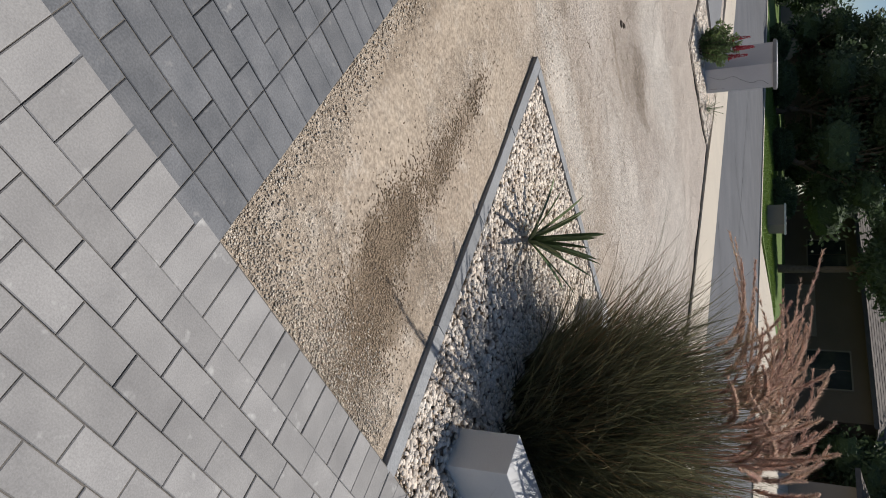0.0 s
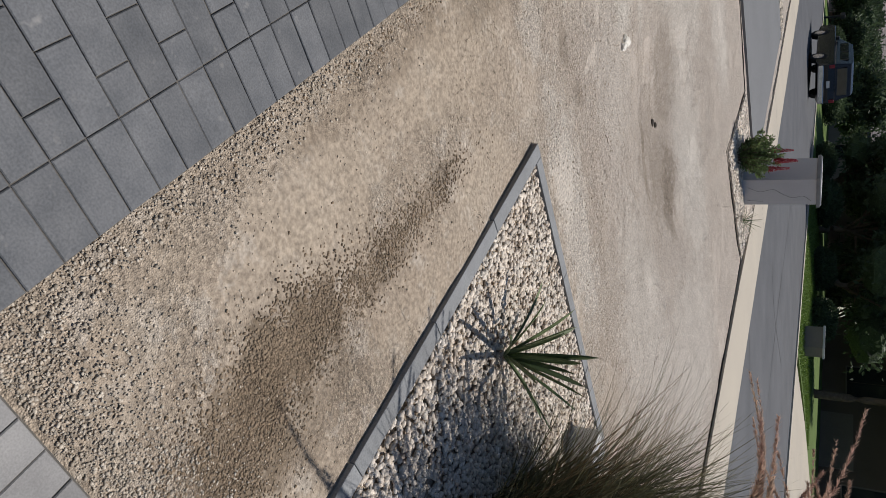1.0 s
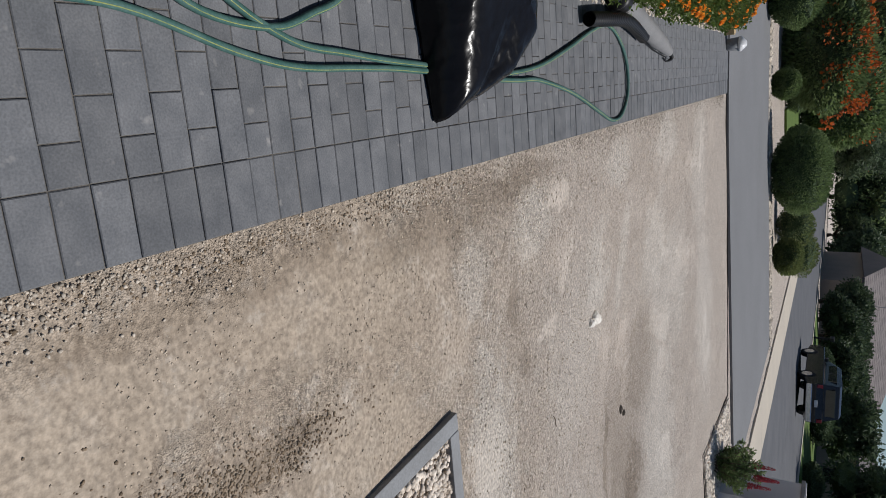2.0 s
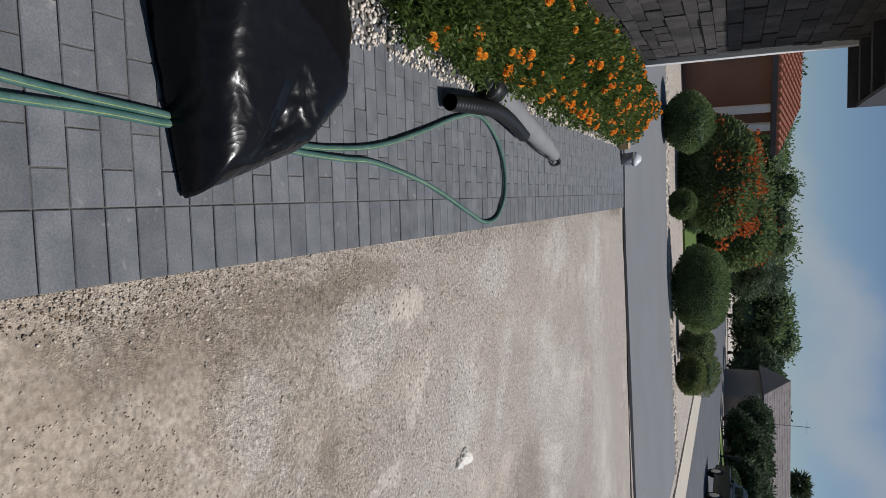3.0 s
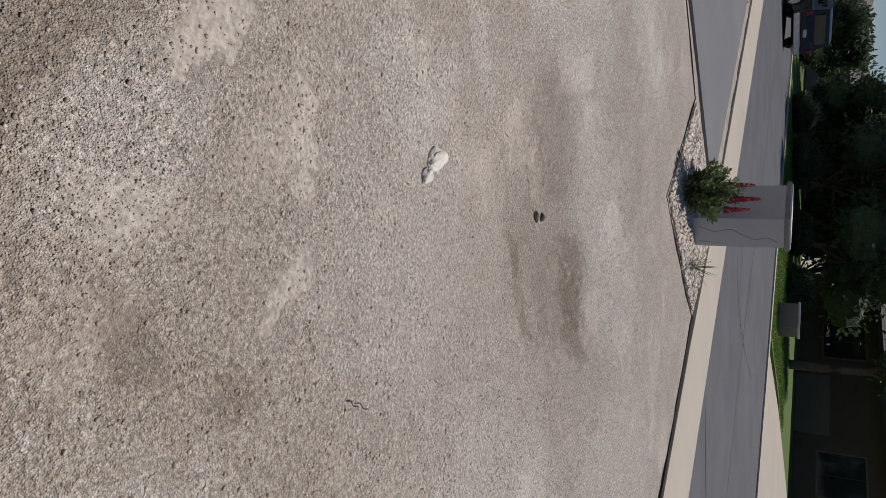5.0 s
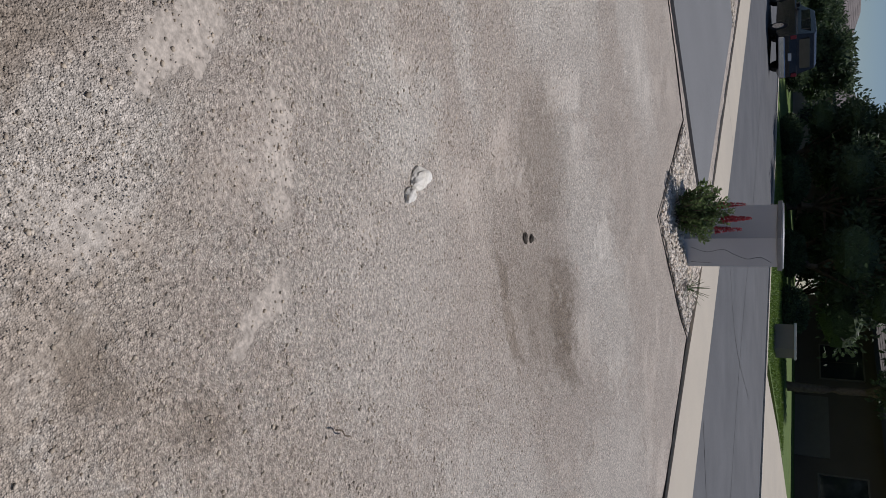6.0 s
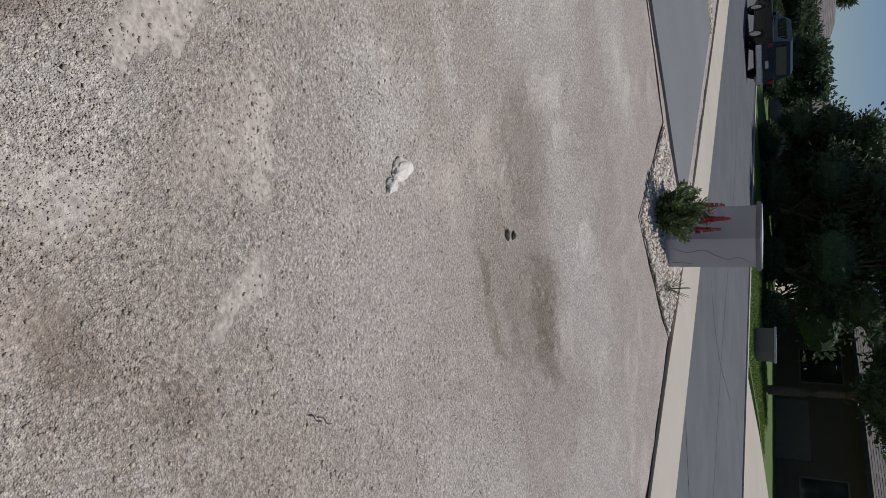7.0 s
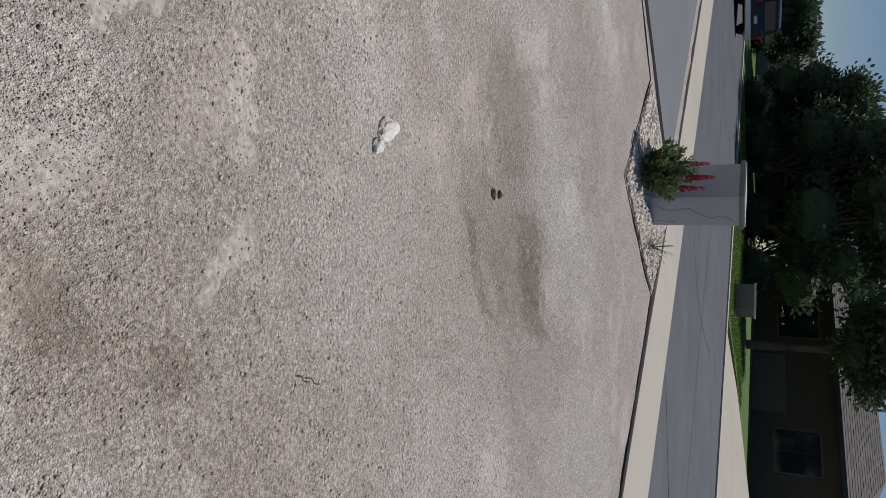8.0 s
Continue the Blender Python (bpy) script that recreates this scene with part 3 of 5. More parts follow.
dark_bed = new("paving_dark", sheet("paving_dark", np.arange(-3.0, 0.21, 0.2), np.arange(0.0, 11.7, 0.45), -0.005, M["joint"], 0.06))
tagged(dark_bed, "charcoal grey concrete brick paving in running bond", "paving", kind="structure")
light_bed = new("paving_light", sheet("paving_light", np.arange(-3.0, 4.6, 0.5), np.arange(-4.0, 0.01, 0.5), -0.005, M["joint"], 0.06))
tagged(light_bed, "pale grey concrete brick paving with a header border", "paving", kind="structure")


def joined_pavers(name, cells, me, mat):
    base_v = [v.co.copy() for v in me.vertices]
    base_f = [tuple(p.vertices) for p in me.polygons]
    verts, faces = [], []
    for x, y in cells:
        k = len(verts)
        z = paver_rng.gauss(0, 0.001)
        verts += [(v.x + x, v.y + y, v.z + z) for v in base_v]
        faces += [tuple(i + k for i in f) for f in base_f]
    return mesh_of(name, verts, faces, mat)


# ---- edgings and beds ----
def edging_row(a, b, width, name, label):
    """A row of flat concrete edging stones from a to b, each a piece of its own."""
    a, b = Vector((*a, 0)), Vector((*b, 0))
    d = b - a
    count = max(1, round(d.length / 0.8))
    step = d.length / count
    ang = math.degrees(math.atan2(d.y, d.x))
    row = empty(name, (a.x, a.y, lv(a.x, a.y)), ang)
    for i in range(count):
        bm = box((0.002, -width / 2, -0.10), (step - 0.002, width / 2, -0.004), 0.005)
        st = part("edging_stone", bm, M["edging"], row)
        st.location = (i * step, paver_rng.gauss(0, 0.002), paver_rng.gauss(0, 0.002))
    tagged(row, label, "edging", kind="structure")
    return row


edging_row((1.515, -0.02), (1.36, 2.85), 0.085, "edging_1", "grey concrete edging stones beside the gravel bed")
edging_row((1.405, 2.81), (3.95, 2.84), 0.08, "edging_2", "grey concrete edging stones beside the gravel bed")


def steel_strip(name, points, tall=0.006, thick=0.007):
    verts, faces = [], []
    pts = []
    for (x0, y0), (x1, y1) in zip(points, points[1:]):
        n = max(2, int(math.hypot(x1 - x0, y1 - y0) / 0.3))
        pts += [(x0 + (x1 - x0) * i / n, y0 + (y1 - y0) * i / n) for i in range(n)]
    pts.append(points[-1])
    for i, (x, y) in enumerate(pts):
        p, q = pts[max(i - 1, 0)], pts[min(i + 1, len(pts) - 1)]
        d = Vector((q[0] - p[0], q[1] - p[1])).normalized()
        u = (-d.y * thick / 2, d.x * thick / 2)
        z = lv(x, y) - 0.02 + 0.006 * noise.noise(Vector((x * 2, y * 2, 5)))
        for sx, zz in ((-1, -0.08), (-1, tall), (1, tall), (1, -0.08)):
            verts.append((x + u[0] * sx, y + u[1] * sx, z + zz))
        if i:
            o = 4 * i
            for k in range(3):
                faces.append((o - 4 + k, o - 3 + k, o + 1 + k, o + k))
    faces += [(0, 1, 2, 3), tuple(len(verts) - 4 + k for k in (3, 2, 1, 0))]
    ob = new(name, mesh_of(name, verts, faces, M["edge_steel"]))
    tagged(ob, "thin dark metal garden edging strip", "edging", kind="structure")
    return ob


steel_strip("edging_3", [(0.2, 11.70), (2.2, 11.68), (5.0, 11.40), (4.90, 10.12), (4.97, 9.27), (7.2, 9.52), (7.26, 7.0), (7.26, 0.0)])

rng = np.random.default_rng(11)


def spots_in(poly, count, seed):
    """Random places inside a polygon."""
    r = np.random.default_rng(seed)
    poly = np.asarray(poly, float)
    lo, hi = poly.min(0), poly.max(0)
    out = np.zeros((0, 2))
    while len(out) < count:
        p = r.uniform(lo, hi, (count, 2))
        inside = np.zeros(count, bool)
        j = len(poly) - 1
        for i in range(len(poly)):
            (xi, yi), (xj, yj) = poly[i], poly[j]
            cond = ((yi > p[:, 1]) != (yj > p[:, 1])) & (p[:, 0] < (xj - xi) * (p[:, 1] - yi) / (yj - yi + 1e-12) + xi)
            inside ^= cond
            j = i
        out = np.concatenate([out, p[inside]])
    return out[:count]


def scatter(name, xy, lo, hi, mat, label, seed, lift=0.0, rounded=True, power=1.0):
    r = np.random.default_rng(seed)
    size = lo + (hi - lo) * r.uniform(0, 1, len(xy)) ** power
    z = level(xy[:, 0], xy[:, 1]) + lift
    wob = np.array([0.012 * (noise.noise(Vector((x * 1.3, y * 1.3, 0))) + 0.5 * noise.noise(Vector((x * 4, y * 4, 3)))) for x, y in xy]) if lift < -0.02 else 0.0
    sp = np.column_stack([xy, z + wob + size * 0.2])
    ob = new(name, pebbles(name, sp, size, mat, seed, rounded, 0.42 if lift < -0.02 else 0.6))
    tagged(ob, label, "gravel", kind="stuff")
    return ob


bed_poly = [(1.565, 0.02), (1.41, 2.75), (3.95, 2.78), (4.6, 2.4), (4.6, -0.1)]
scatter("white_gravel", spots_in(bed_poly, 24000, 1), 0.008, 0.019, M["white_stone"], "white and pinkish decorative gravel in the bed", 1, -0.016)
bed2 = [(5.02, 11.36), (4.94, 10.12), (5.0, 9.32), (7.16, 9.55), (7.26, 11.66)]
scatter("white_gravel", spots_in(bed2, 5200, 2), 0.012, 0.028, M["white_stone"], "white gravel round the stucco pillar", 2, -0.012)
scatter("white_gravel", spots_in([(-2.6, 3.75), (-0.66, 3.75), (-0.66, 11.3), (-2.6, 11.3)], 22000, 3), 0.007, 0.015, M["white_stone"], "white gravel strip beside the flower hedge", 3, 0.002)
scatter("roadside_stones", spots_in([(-14, 18.5), (6.9, 18.5), (6.9, 19.15), (-14, 19.15)], 6000, 4), 0.03, 0.07, M["pale_stone"], "pale grey crushed stones edging the yard across the lane", 4, -0.02)

# loose stones of the lot: a pale band along the paving, crushed grains all over, a damp brown heap
edge_xy = np.column_stack([0.2 + np.abs(rng.normal(0.0, 0.075, 9000)), rng.uniform(0.0, 11.5, 9000)])
keep = rng.uniform(0, 1, 9000) < np.clip(0.35 + 0.9 * np.sin(edge_xy[:, 1] * 2.1) * np.sin(edge_xy[:, 1] * 0.9 + 1), 0.15, 1)
scatter("loose_stones", edge_xy[keep], 0.0025, 0.0068, M["pale_stone"], "loose pale stones along the paving edge", 5, -0.026, power=2.2)
front_xy = np.column_stack([rng.uniform(0.2, 1.4, 4200), 0.02 + np.abs(rng.normal(0, 0.16, 4200))])
scatter("loose_stones", front_xy, 0.0022, 0.0056, M["pale_stone"], "loose pale stones along the paving edge", 6, -0.026, power=2.2)
lot_xy = spots_in([(0.2, 0.0), (1.4, 0.0), (1.36, 2.85), (4.0, 2.9), (4.4, 7.2), (0.2, 8.5)], 60000, 7)
lot_xy = lot_xy[np.array([noise.noise(Vector((x * 2.3, y * 2.3, 8))) + 0.5 * noise.noise(Vector((x * 7, y * 7, 2))) > 0.12 + 0.5 * k for (x, y), k in zip(lot_xy, rng.uniform(-0.6, 0.5, len(lot_xy)))])]
scatter("lot_gravel", lot_xy, 0.0014, 0.0052, M["lot_stone"], "tan crushed granite grains over the lot", 7, -0.028, rounded=True, power=2.5)
far_xy = spots_in([(0.3, 2.9), (4.6, 2.95), (5.6, 8.6), (0.3, 9.5)], 15000, 17)
scatter("lot_gravel", far_xy[:9000], 0.003, 0.0085, M["lot_stone"], "tan and brown stones scattered over the lot", 18, -0.028, power=2.6)
scatter("pale_grains", far_xy[9000:], 0.003, 0.008, M["pale_stone"], "pale stones scattered over the lot", 19, -0.028, power=2.6)
pale_xy = np.concatenate([np.column_stack([rng.normal(cx, sx, n), rng.normal(cy, sy, n)]) for cx, cy, sx, sy, n in ((0.70, 3.9, 0.14, 0.2, 900), (1.2, 5.3, 0.25, 0.35, 1300), (1.5, 7.5, 0.5, 0.5, 1400))])
scatter("pale_grains", pale_xy, 0.0015, 0.0034, M["pale_stone"], "pale grey crushed grains lying in patches", 8, -0.026, rounded=False)
damp_xy = np.concatenate([np.column_stack([rng.normal(cx, sx, n), rng.normal(cy, sy, n)]) for cx, cy, sx, sy, n in ((1.0, 0.36, 0.12, 0.15, 3200), (0.88, 0.72, 0.09, 0.18, 4200), (0.95, 1.3, 0.06, 0.2, 1600), (0.96, 1.8, 0.05, 0.2, 600), (0.27, 2.0, 0.03, 0.7, 600))])
damp_xy = damp_xy[(damp_xy[:, 0] < 1.34) & (damp_xy[:, 1] > 0.05) & (damp_xy[:, 0] > 0.22)]
scatter("brown_grains", damp_xy, 0.0022, 0.0062, M["damp_stone"], "brown coarse grains heaped on the lot", 9, -0.028, rounded=True)


def rock(name, at, size, mat, label, seed):
    bm = bmesh.new()
    bmesh.ops.create_icosphere(bm, subdivisions=3, radius=1)
    for v in bm.verts:
        k = 1 + 0.35 * noise.noise(v.co * 1.3 + Vector((seed, 0, 0))) + 0.12 * noise.noise(v.co * 4 + Vector((0, seed, 0)))
        v.co = Vector((v.co.x * size[0] * k, v.co.y * size[1] * k, v.co.z * size[2] * k))
    ob = part(name, bm, mat)
    ob.location = (at[0], at[1], lv(*at) - 0.028 + size[2] * 0.55)
    tagged(ob, label, "rock")
    return ob


rock("white_rock", (1.70, 5.37), (0.052, 0.088, 0.03), M["chalk"], "chalky white broken rock lying on the gravel lot", 2).rotation_euler[2] = -0.5
rock("white_rock", (1.70, 5.235), (0.034, 0.045, 0.022), M["chalk"], "small chalky white rock chip on the gravel lot", 5)
rock("dark_rock", (3.12, 6.65), (0.045, 0.035, 0.016), M["dark_rock"], "dark brown clod beside a small hollow in gravel", 9)
rock("dark_rock", (3.20, 6.74), (0.03, 0.035, 0.015), M["dark_rock"], "small dark brown clod on the gravel lot", 12)
twig = new("twig", mesh_of("twig", *tube(spline([(2.03, 4.15, -0.026), (2.0, 4.13, -0.023), (1.97, 4.13, -0.024), (1.94, 4.11, -0.027)], 4), [0.003] * 13, 5), M["bark"]))
tagged(twig, "thin dry brown twig lying on the gravel", "twig")
# ---- planting in the near bed ----
def blade_mesh(name, roots, dirs, lengths, bend, width, mat, seed, segs=5):
    """Arching grass blades as narrow tapering ribbons."""
    r = np.random.default_rng(seed)
    n = len(roots)
    t = np.linspace(0, 1, segs)[None, :, None]
    d = np.asarray(dirs, float)
    flat = d * [1, 1, 0]
    flat /= np.linalg.norm(flat, axis=1, keepdims=True) + 1e-6
    L = np.asarray(lengths)[:, None, None]
    b = np.asarray(bend)[:, None, None]
    line = np.asarray(roots)[:, None] + d[:, None] * L * t + ((flat + r.normal(0, 0.45, (n, 3)) * [1, 1, 0])[:, None] * 0.7 + np.array([0, 0, -0.7])) * b * L * t ** 2.4
    side = np.cross(d, r.normal(0, 1, (n, 3)))
    side /= np.linalg.norm(side, axis=1, keepdims=True)
    wd = (np.asarray(width)[:, None, None] if hasattr(width, "__len__") else width) * (1 - t ** 1.5 * 0.92)
    v = np.stack([line - side[:, None] * wd / 2, line + side[:, None] * wd / 2], 2).reshape(-1, 3)
    k = np.arange(n)[:, None, None] * segs * 2 + np.arange(segs - 1)[None, :, None] * 2
    f = (k + np.array([0, 1, 3, 2])[None, None]).reshape(-1, 4)
    me = bpy.data.meshes.new(name)
    me.vertices.add(len(v))
    me.vertices.foreach_set("co", v.ravel())
    me.loops.add(f.size)
    me.loops.foreach_set("vertex_index", f.ravel().astype(np.int32))
    me.polygons.add(len(f))
    me.polygons.foreach_set("loop_start", np.arange(0, f.size, 4, dtype=np.int32))
    me.update(calc_edges=True)
    me.materials.append(mat)
    return me


def fountain_grass(x, y):
    r = np.random.default_rng(21)
    clump = empty("fountain_grass", (x, y, -0.02))

    def tufts(count, each, radius, lean_lo, lean_hi, fan):
        """Roots and directions of blades that stand together in tufts."""
        a = r.uniform(0, 2 * math.pi, count)
        rad = radius * np.sqrt(r.uniform(0, 1, count))
        lean = lean_lo + (lean_hi - lean_lo) * (rad / radius) * r.uniform(0.3, 1.0, count)
        aa = a + r.normal(0, 0.6, count)
        d = np.column_stack([np.cos(aa) * np.sin(lean), np.sin(aa) * np.sin(lean), np.cos(lean)])
        roots = np.column_stack([rad * np.cos(a), rad * np.sin(a), np.zeros(count)])
        roots = np.repeat(roots, each, 0) + r.normal(0, 0.02, (count * each, 3)) * [1, 1, 0]
        d = np.repeat(d, each, 0) + r.normal(0, fan, (count * each, 3))
        d[:, 2] = np.abs(d[:, 2])
        d /= np.linalg.norm(d, axis=1, keepdims=True)
        tall = np.repeat(r.uniform(0.80, 1.06, count), each) * r.uniform(0.66, 1.08, count * each)
        return roots, d, tall

    roots, d, tall = tufts(330, 24, 0.62, 0.02, 0.27, 0.15)
    n = len(roots)
    part("blades", blade_mesh("blades", roots, d, tall * 1.45, r.uniform(0.02, 0.55, n) ** 1.2, r.uniform(0.006, 0.0125, n), M["leaf_grass"], 3, 6), None, clump)
    roots, d, tall = tufts(300, 16, 0.70, 0.20, 0.75, 0.16)
    n = len(roots)
    part("low_blades", blade_mesh("low_blades", roots, d, tall * 0.8, r.uniform(0.1, 0.4, n), r.uniform(0.005, 0.011, n), M["leaf_grass"], 6, 6), None, clump)
    roots, d, tall = tufts(200, 5, 0.62, 0.05, 0.6, 0.16)
    n = len(roots)
    part("dry_blades", blade_mesh("dry_blades", roots, d, tall * 1.4, r.uniform(0.05, 0.45, n), r.uniform(0.004, 0.007, n), M["leaf_straw"], 4, 6), None, clump, "straw-coloured dry blades")
    for i in range(120):
        an, le = r.normal(2.4, 1.5), r.uniform(0.05, 0.34)
        flat = Vector((math.cos(an), math.sin(an), 0))
        up = Vector((flat.x * math.sin(le), flat.y * math.sin(le), math.cos(le)))
        root = flat * r.uniform(0, 0.45)
        h = r.uniform(1.12, 1.42)
        neck = root + up * h
        ln, arch = r.uniform(0.26, 0.44), r.uniform(0.35, 1.7)
        drift = flat * 0.5 + Vector((r.normal(-0.25, 0.3), r.normal(0.25, 0.3), r.uniform(-0.75, -0.1)))
        pts = [neck + up * ln * t + drift * arch * ln * t * t for t in np.linspace(0, 1, 8)]
        verts, faces = tube([root, root + up * h * 0.5] + pts[:2], [0.0024] * 4, 4)
        for t in r.uniform(0, 1, 460):
            j = min(int(t * 7), 6)
            p = pts[j].lerp(pts[j + 1], t * 7 - j)
            ax = (pts[j + 1] - pts[j]).normalized()
            q = Vector(r.normal(0, 1, 3))
            q = (q - ax * q.dot(ax)).normalized()
            ln2 = 0.026 * (1 - 0.8 * abs(t - 0.35) ** 1.3) * r.uniform(0.7, 1.2)
            tip = p + q * ln2 + ax * ln2 * 1.2
            s2 = ax.cross(q) * 0.0034
            k = len(verts)
            verts += [p - s2, p + s2, tip]
            faces.append((k, k + 1, k + 2))
        part("plume", mesh_of("plume", verts, faces, M["plume"]), None, clump, "feathery pinkish tan seed plume")
    tagged(clump, "dense dark green fountain grass clump with pinkish plumes", "ornamental grass")
    return clump


fountain_grass(3.17, 1.05)


def spiky_plant(x, y, count, length, seed, label, mat="yucca", width=0.042, low=12, spread=68):
    r = random.Random(seed)
    plant = empty("yucca", (x, y, lv(x, y) - 0.02), r.uniform(0, 360))
    for i in range(count):
        an = i * 2.39996
        le = radians(low + spread * (i / count) ** 0.8 + r.uniform(-6, 6))
        ln = length * r.uniform(0.75, 1.08)
        flat = Vector((math.cos(an), math.sin(an), 0))
        side = Vector((-math.sin(an), math.cos(an), 0))
        verts, faces = [], []
        n = 8
        for k in range(n):
            t = k / (n - 1)
            p = flat * (0.015 + math.sin(le) * ln * t) + Vector((0, 0, 0.03 + math.cos(le) * ln * t - 0.16 * ln * math.sin(le) * t * t))
            w = width * (0.55 + 0.9 * t) * (1 - t) ** 0.55 * 0.5 + 0.0006
            nrm = Vector((-flat.x * math.cos(le), -flat.y * math.cos(le), math.sin(le)))
            verts += [p - side * w + nrm * w * 0.5, p, p + side * w + nrm * w * 0.5, p - nrm * w * 0.12]
            if k:
                o = 4 * k
                faces += [(o - 4, o - 3, o + 1, o), (o - 3, o - 2, o + 2, o + 1), (o - 2, o - 1, o + 3, o + 2), (o - 1, o - 4, o, o + 3)]
        part("leaf", mesh_of("leaf", verts, faces, M[mat], True), None, plant)
    tagged(plant, label, "yucca")
    return plant


spiky_plant(2.0, 1.84, 17, 0.50, 3, "green sword-leaved yucca growing in white gravel", low=5, spread=56)
spiky_plant(6.62, 9.86, 22, 0.33, 5, "small thin-leaved green yucca beside the stucco pillar", width=0.012)


def low_post(x, y, rz, wide, deep, tall, label):
    post = empty("garden_post", (x, y, -0.03), rz)
    part("body", box((-wide / 2, -deep / 2, 0), (wide / 2, deep / 2, tall), 0.006), M["post_stucco"], post)
    tagged(post, label, "post")
    return post


low_post(2.25, 0.355, -6, 0.56, 0.22, 0.33, "short pale grey stucco block post in white gravel")
low_post(3.37, 2.33, 0, 0.26, 0.22, 0.2, "short pale grey stucco block post at the bed corner")

# ---- stucco pillar with its bed ----
pz = lv(6.25, 10.3)
pillar = empty("stucco_pillar", (6.25, 10.48, pz - 0.05))
part("shaft", box((-0.24, -0.34, 0), (0.235, 0.345, 1.12), 0.008), M["stucco"], pillar)
part("cap", box((-0.275, -0.375, 1.122), (0.27, 0.38, 1.175), 0.008), M["cap"], pillar, "dark grey flat concrete cap")
part("cap_top", box((-0.255, -0.355, 1.176), (0.25, 0.36, 1.192), 0.006), M["post_stucco"], pillar, "pale grey mortar top")
for line in ([(-0.10, 0.12), (-0.02, 0.30), (-0.06, 0.5), (0.02, 0.62)], [(0.02, 0.62), (0.10, 0.78), (0.07, 0.93), (0.16, 1.05)], [(0.15, 0.1), (0.17, 0.35)]):
    pts = spline([(x, -0.3415, z) for x, z in line], 5)
    part("stain", mesh_of("stain", *tube(pts, [0.004] * len(pts), 4), M["cap"]), None, pillar, "thin grey run stain")
tagged(pillar, "grey stucco driveway pillar with flat cap in gravel", "pillar")


def leaf_cloud(centre, radii, count, seed, shell=0.55, squash=None):
    """Places and outward directions in a lumpy ellipsoid."""
    r = np.random.default_rng(seed)
    d = r.normal(0, 1, (count, 3))
    d /= np.linalg.norm(d, axis=1, keepdims=True)
    rad = (shell + (1 - shell) * r.uniform(0, 1, count)) ** 0.8
    lump = 1 + 0.16 * np.sin(d[:, 0] * 5 + seed) * np.sin(d[:, 1] * 4 + 2 * seed) + 0.10 * np.sin(d[:, 2] * 7 + seed)
    if squash is not None:
        lump = 1 + (lump - 1) * squash
    p = d * (rad * lump)[:, None] * np.asarray(radii) + np.asarray(centre)
    return p, d / np.asarray(radii) * np.mean(radii)


def flowering_shrub(x, y):
    """Upright leafy stems, the middle ones ending in crimson spikes."""
    shrub = empty("flowering_shrub", (x, y, lv(x, y) - 0.02))
    r = np.random.default_rng(5)
    stems_v, stems_f = [], []
    P, D, L = [], [], []
    for i in range(34):
        an, le = i * 2.4, 0.05 + 0.62 * (i / 34) ** 0.7
        h = r.uniform(0.46, 0.64) * (1.08 - 0.25 * i / 34)
        root = Vector((math.cos(an), math.sin(an), 0)) * 0.12 * (i / 34)
        top = root + Vector((math.cos(an) * math.sin(le) * h, math.sin(an) * math.sin(le) * h, math.cos(le) * h))
        v, f = tube([root, root.lerp(top, 0.5), top], [0.007, 0.006, 0.003], 5)
        k = len(stems_v)
        stems_v += v
        stems_f += [tuple(q + k for q in g) for g in f]
        ax = (top - root).normalized()
        for j in range(78):
            t = r.uniform(0.15, 1.0)
            P.append(root.lerp(top, t))
            q = Vector(r.normal(0, 1, 3))
            D.append(((q - ax * q.dot(ax)).normalized() + ax * 0.75).normalized())
            L.append(r.uniform(0.06, 0.105) * (1.1 - 0.4 * t))
    part("woody_base", mesh_of("woody_base", stems_v, stems_f, M["bark"]), None, shrub)
    part("foliage", leaves("foliage", np.array(P), np.array(D), np.array(L), M["leaf_mid"], 6, aspect=0.36, spread=0.18), None, shrub)
    for i, (ox, oy, h) in enumerate(((0.05, -0.10, 0.84), (0.12, 0.0, 0.86), (-0.02, 0.09, 0.80), (0.16, -0.16, 0.76))):
        n = 230
        t = r.uniform(0, 1, n)
        a = r.uniform(0, 6.28, n)
        w = 0.018 * (1.1 - 0.8 * t) * r.uniform(0.4, 1.1, n)
        p = np.column_stack([ox + w * np.cos(a), oy + w * np.sin(a), h - 0.30 + 0.30 * t])
        d = np.column_stack([np.cos(a), np.sin(a), r.uniform(0.3, 1.1, n)])
        part("flower_spike", leaves("flower_spike", p, d, 0.036 * (1.15 - 0.6 * t), M["red"], 9 + i, aspect=0.5, spread=0.5), None, shrub, "crimson flower spike")
    tagged(shrub, "leafy green shrub with crimson flower spikes in gravel", "shrub")


flowering_shrub(5.45, 9.98)

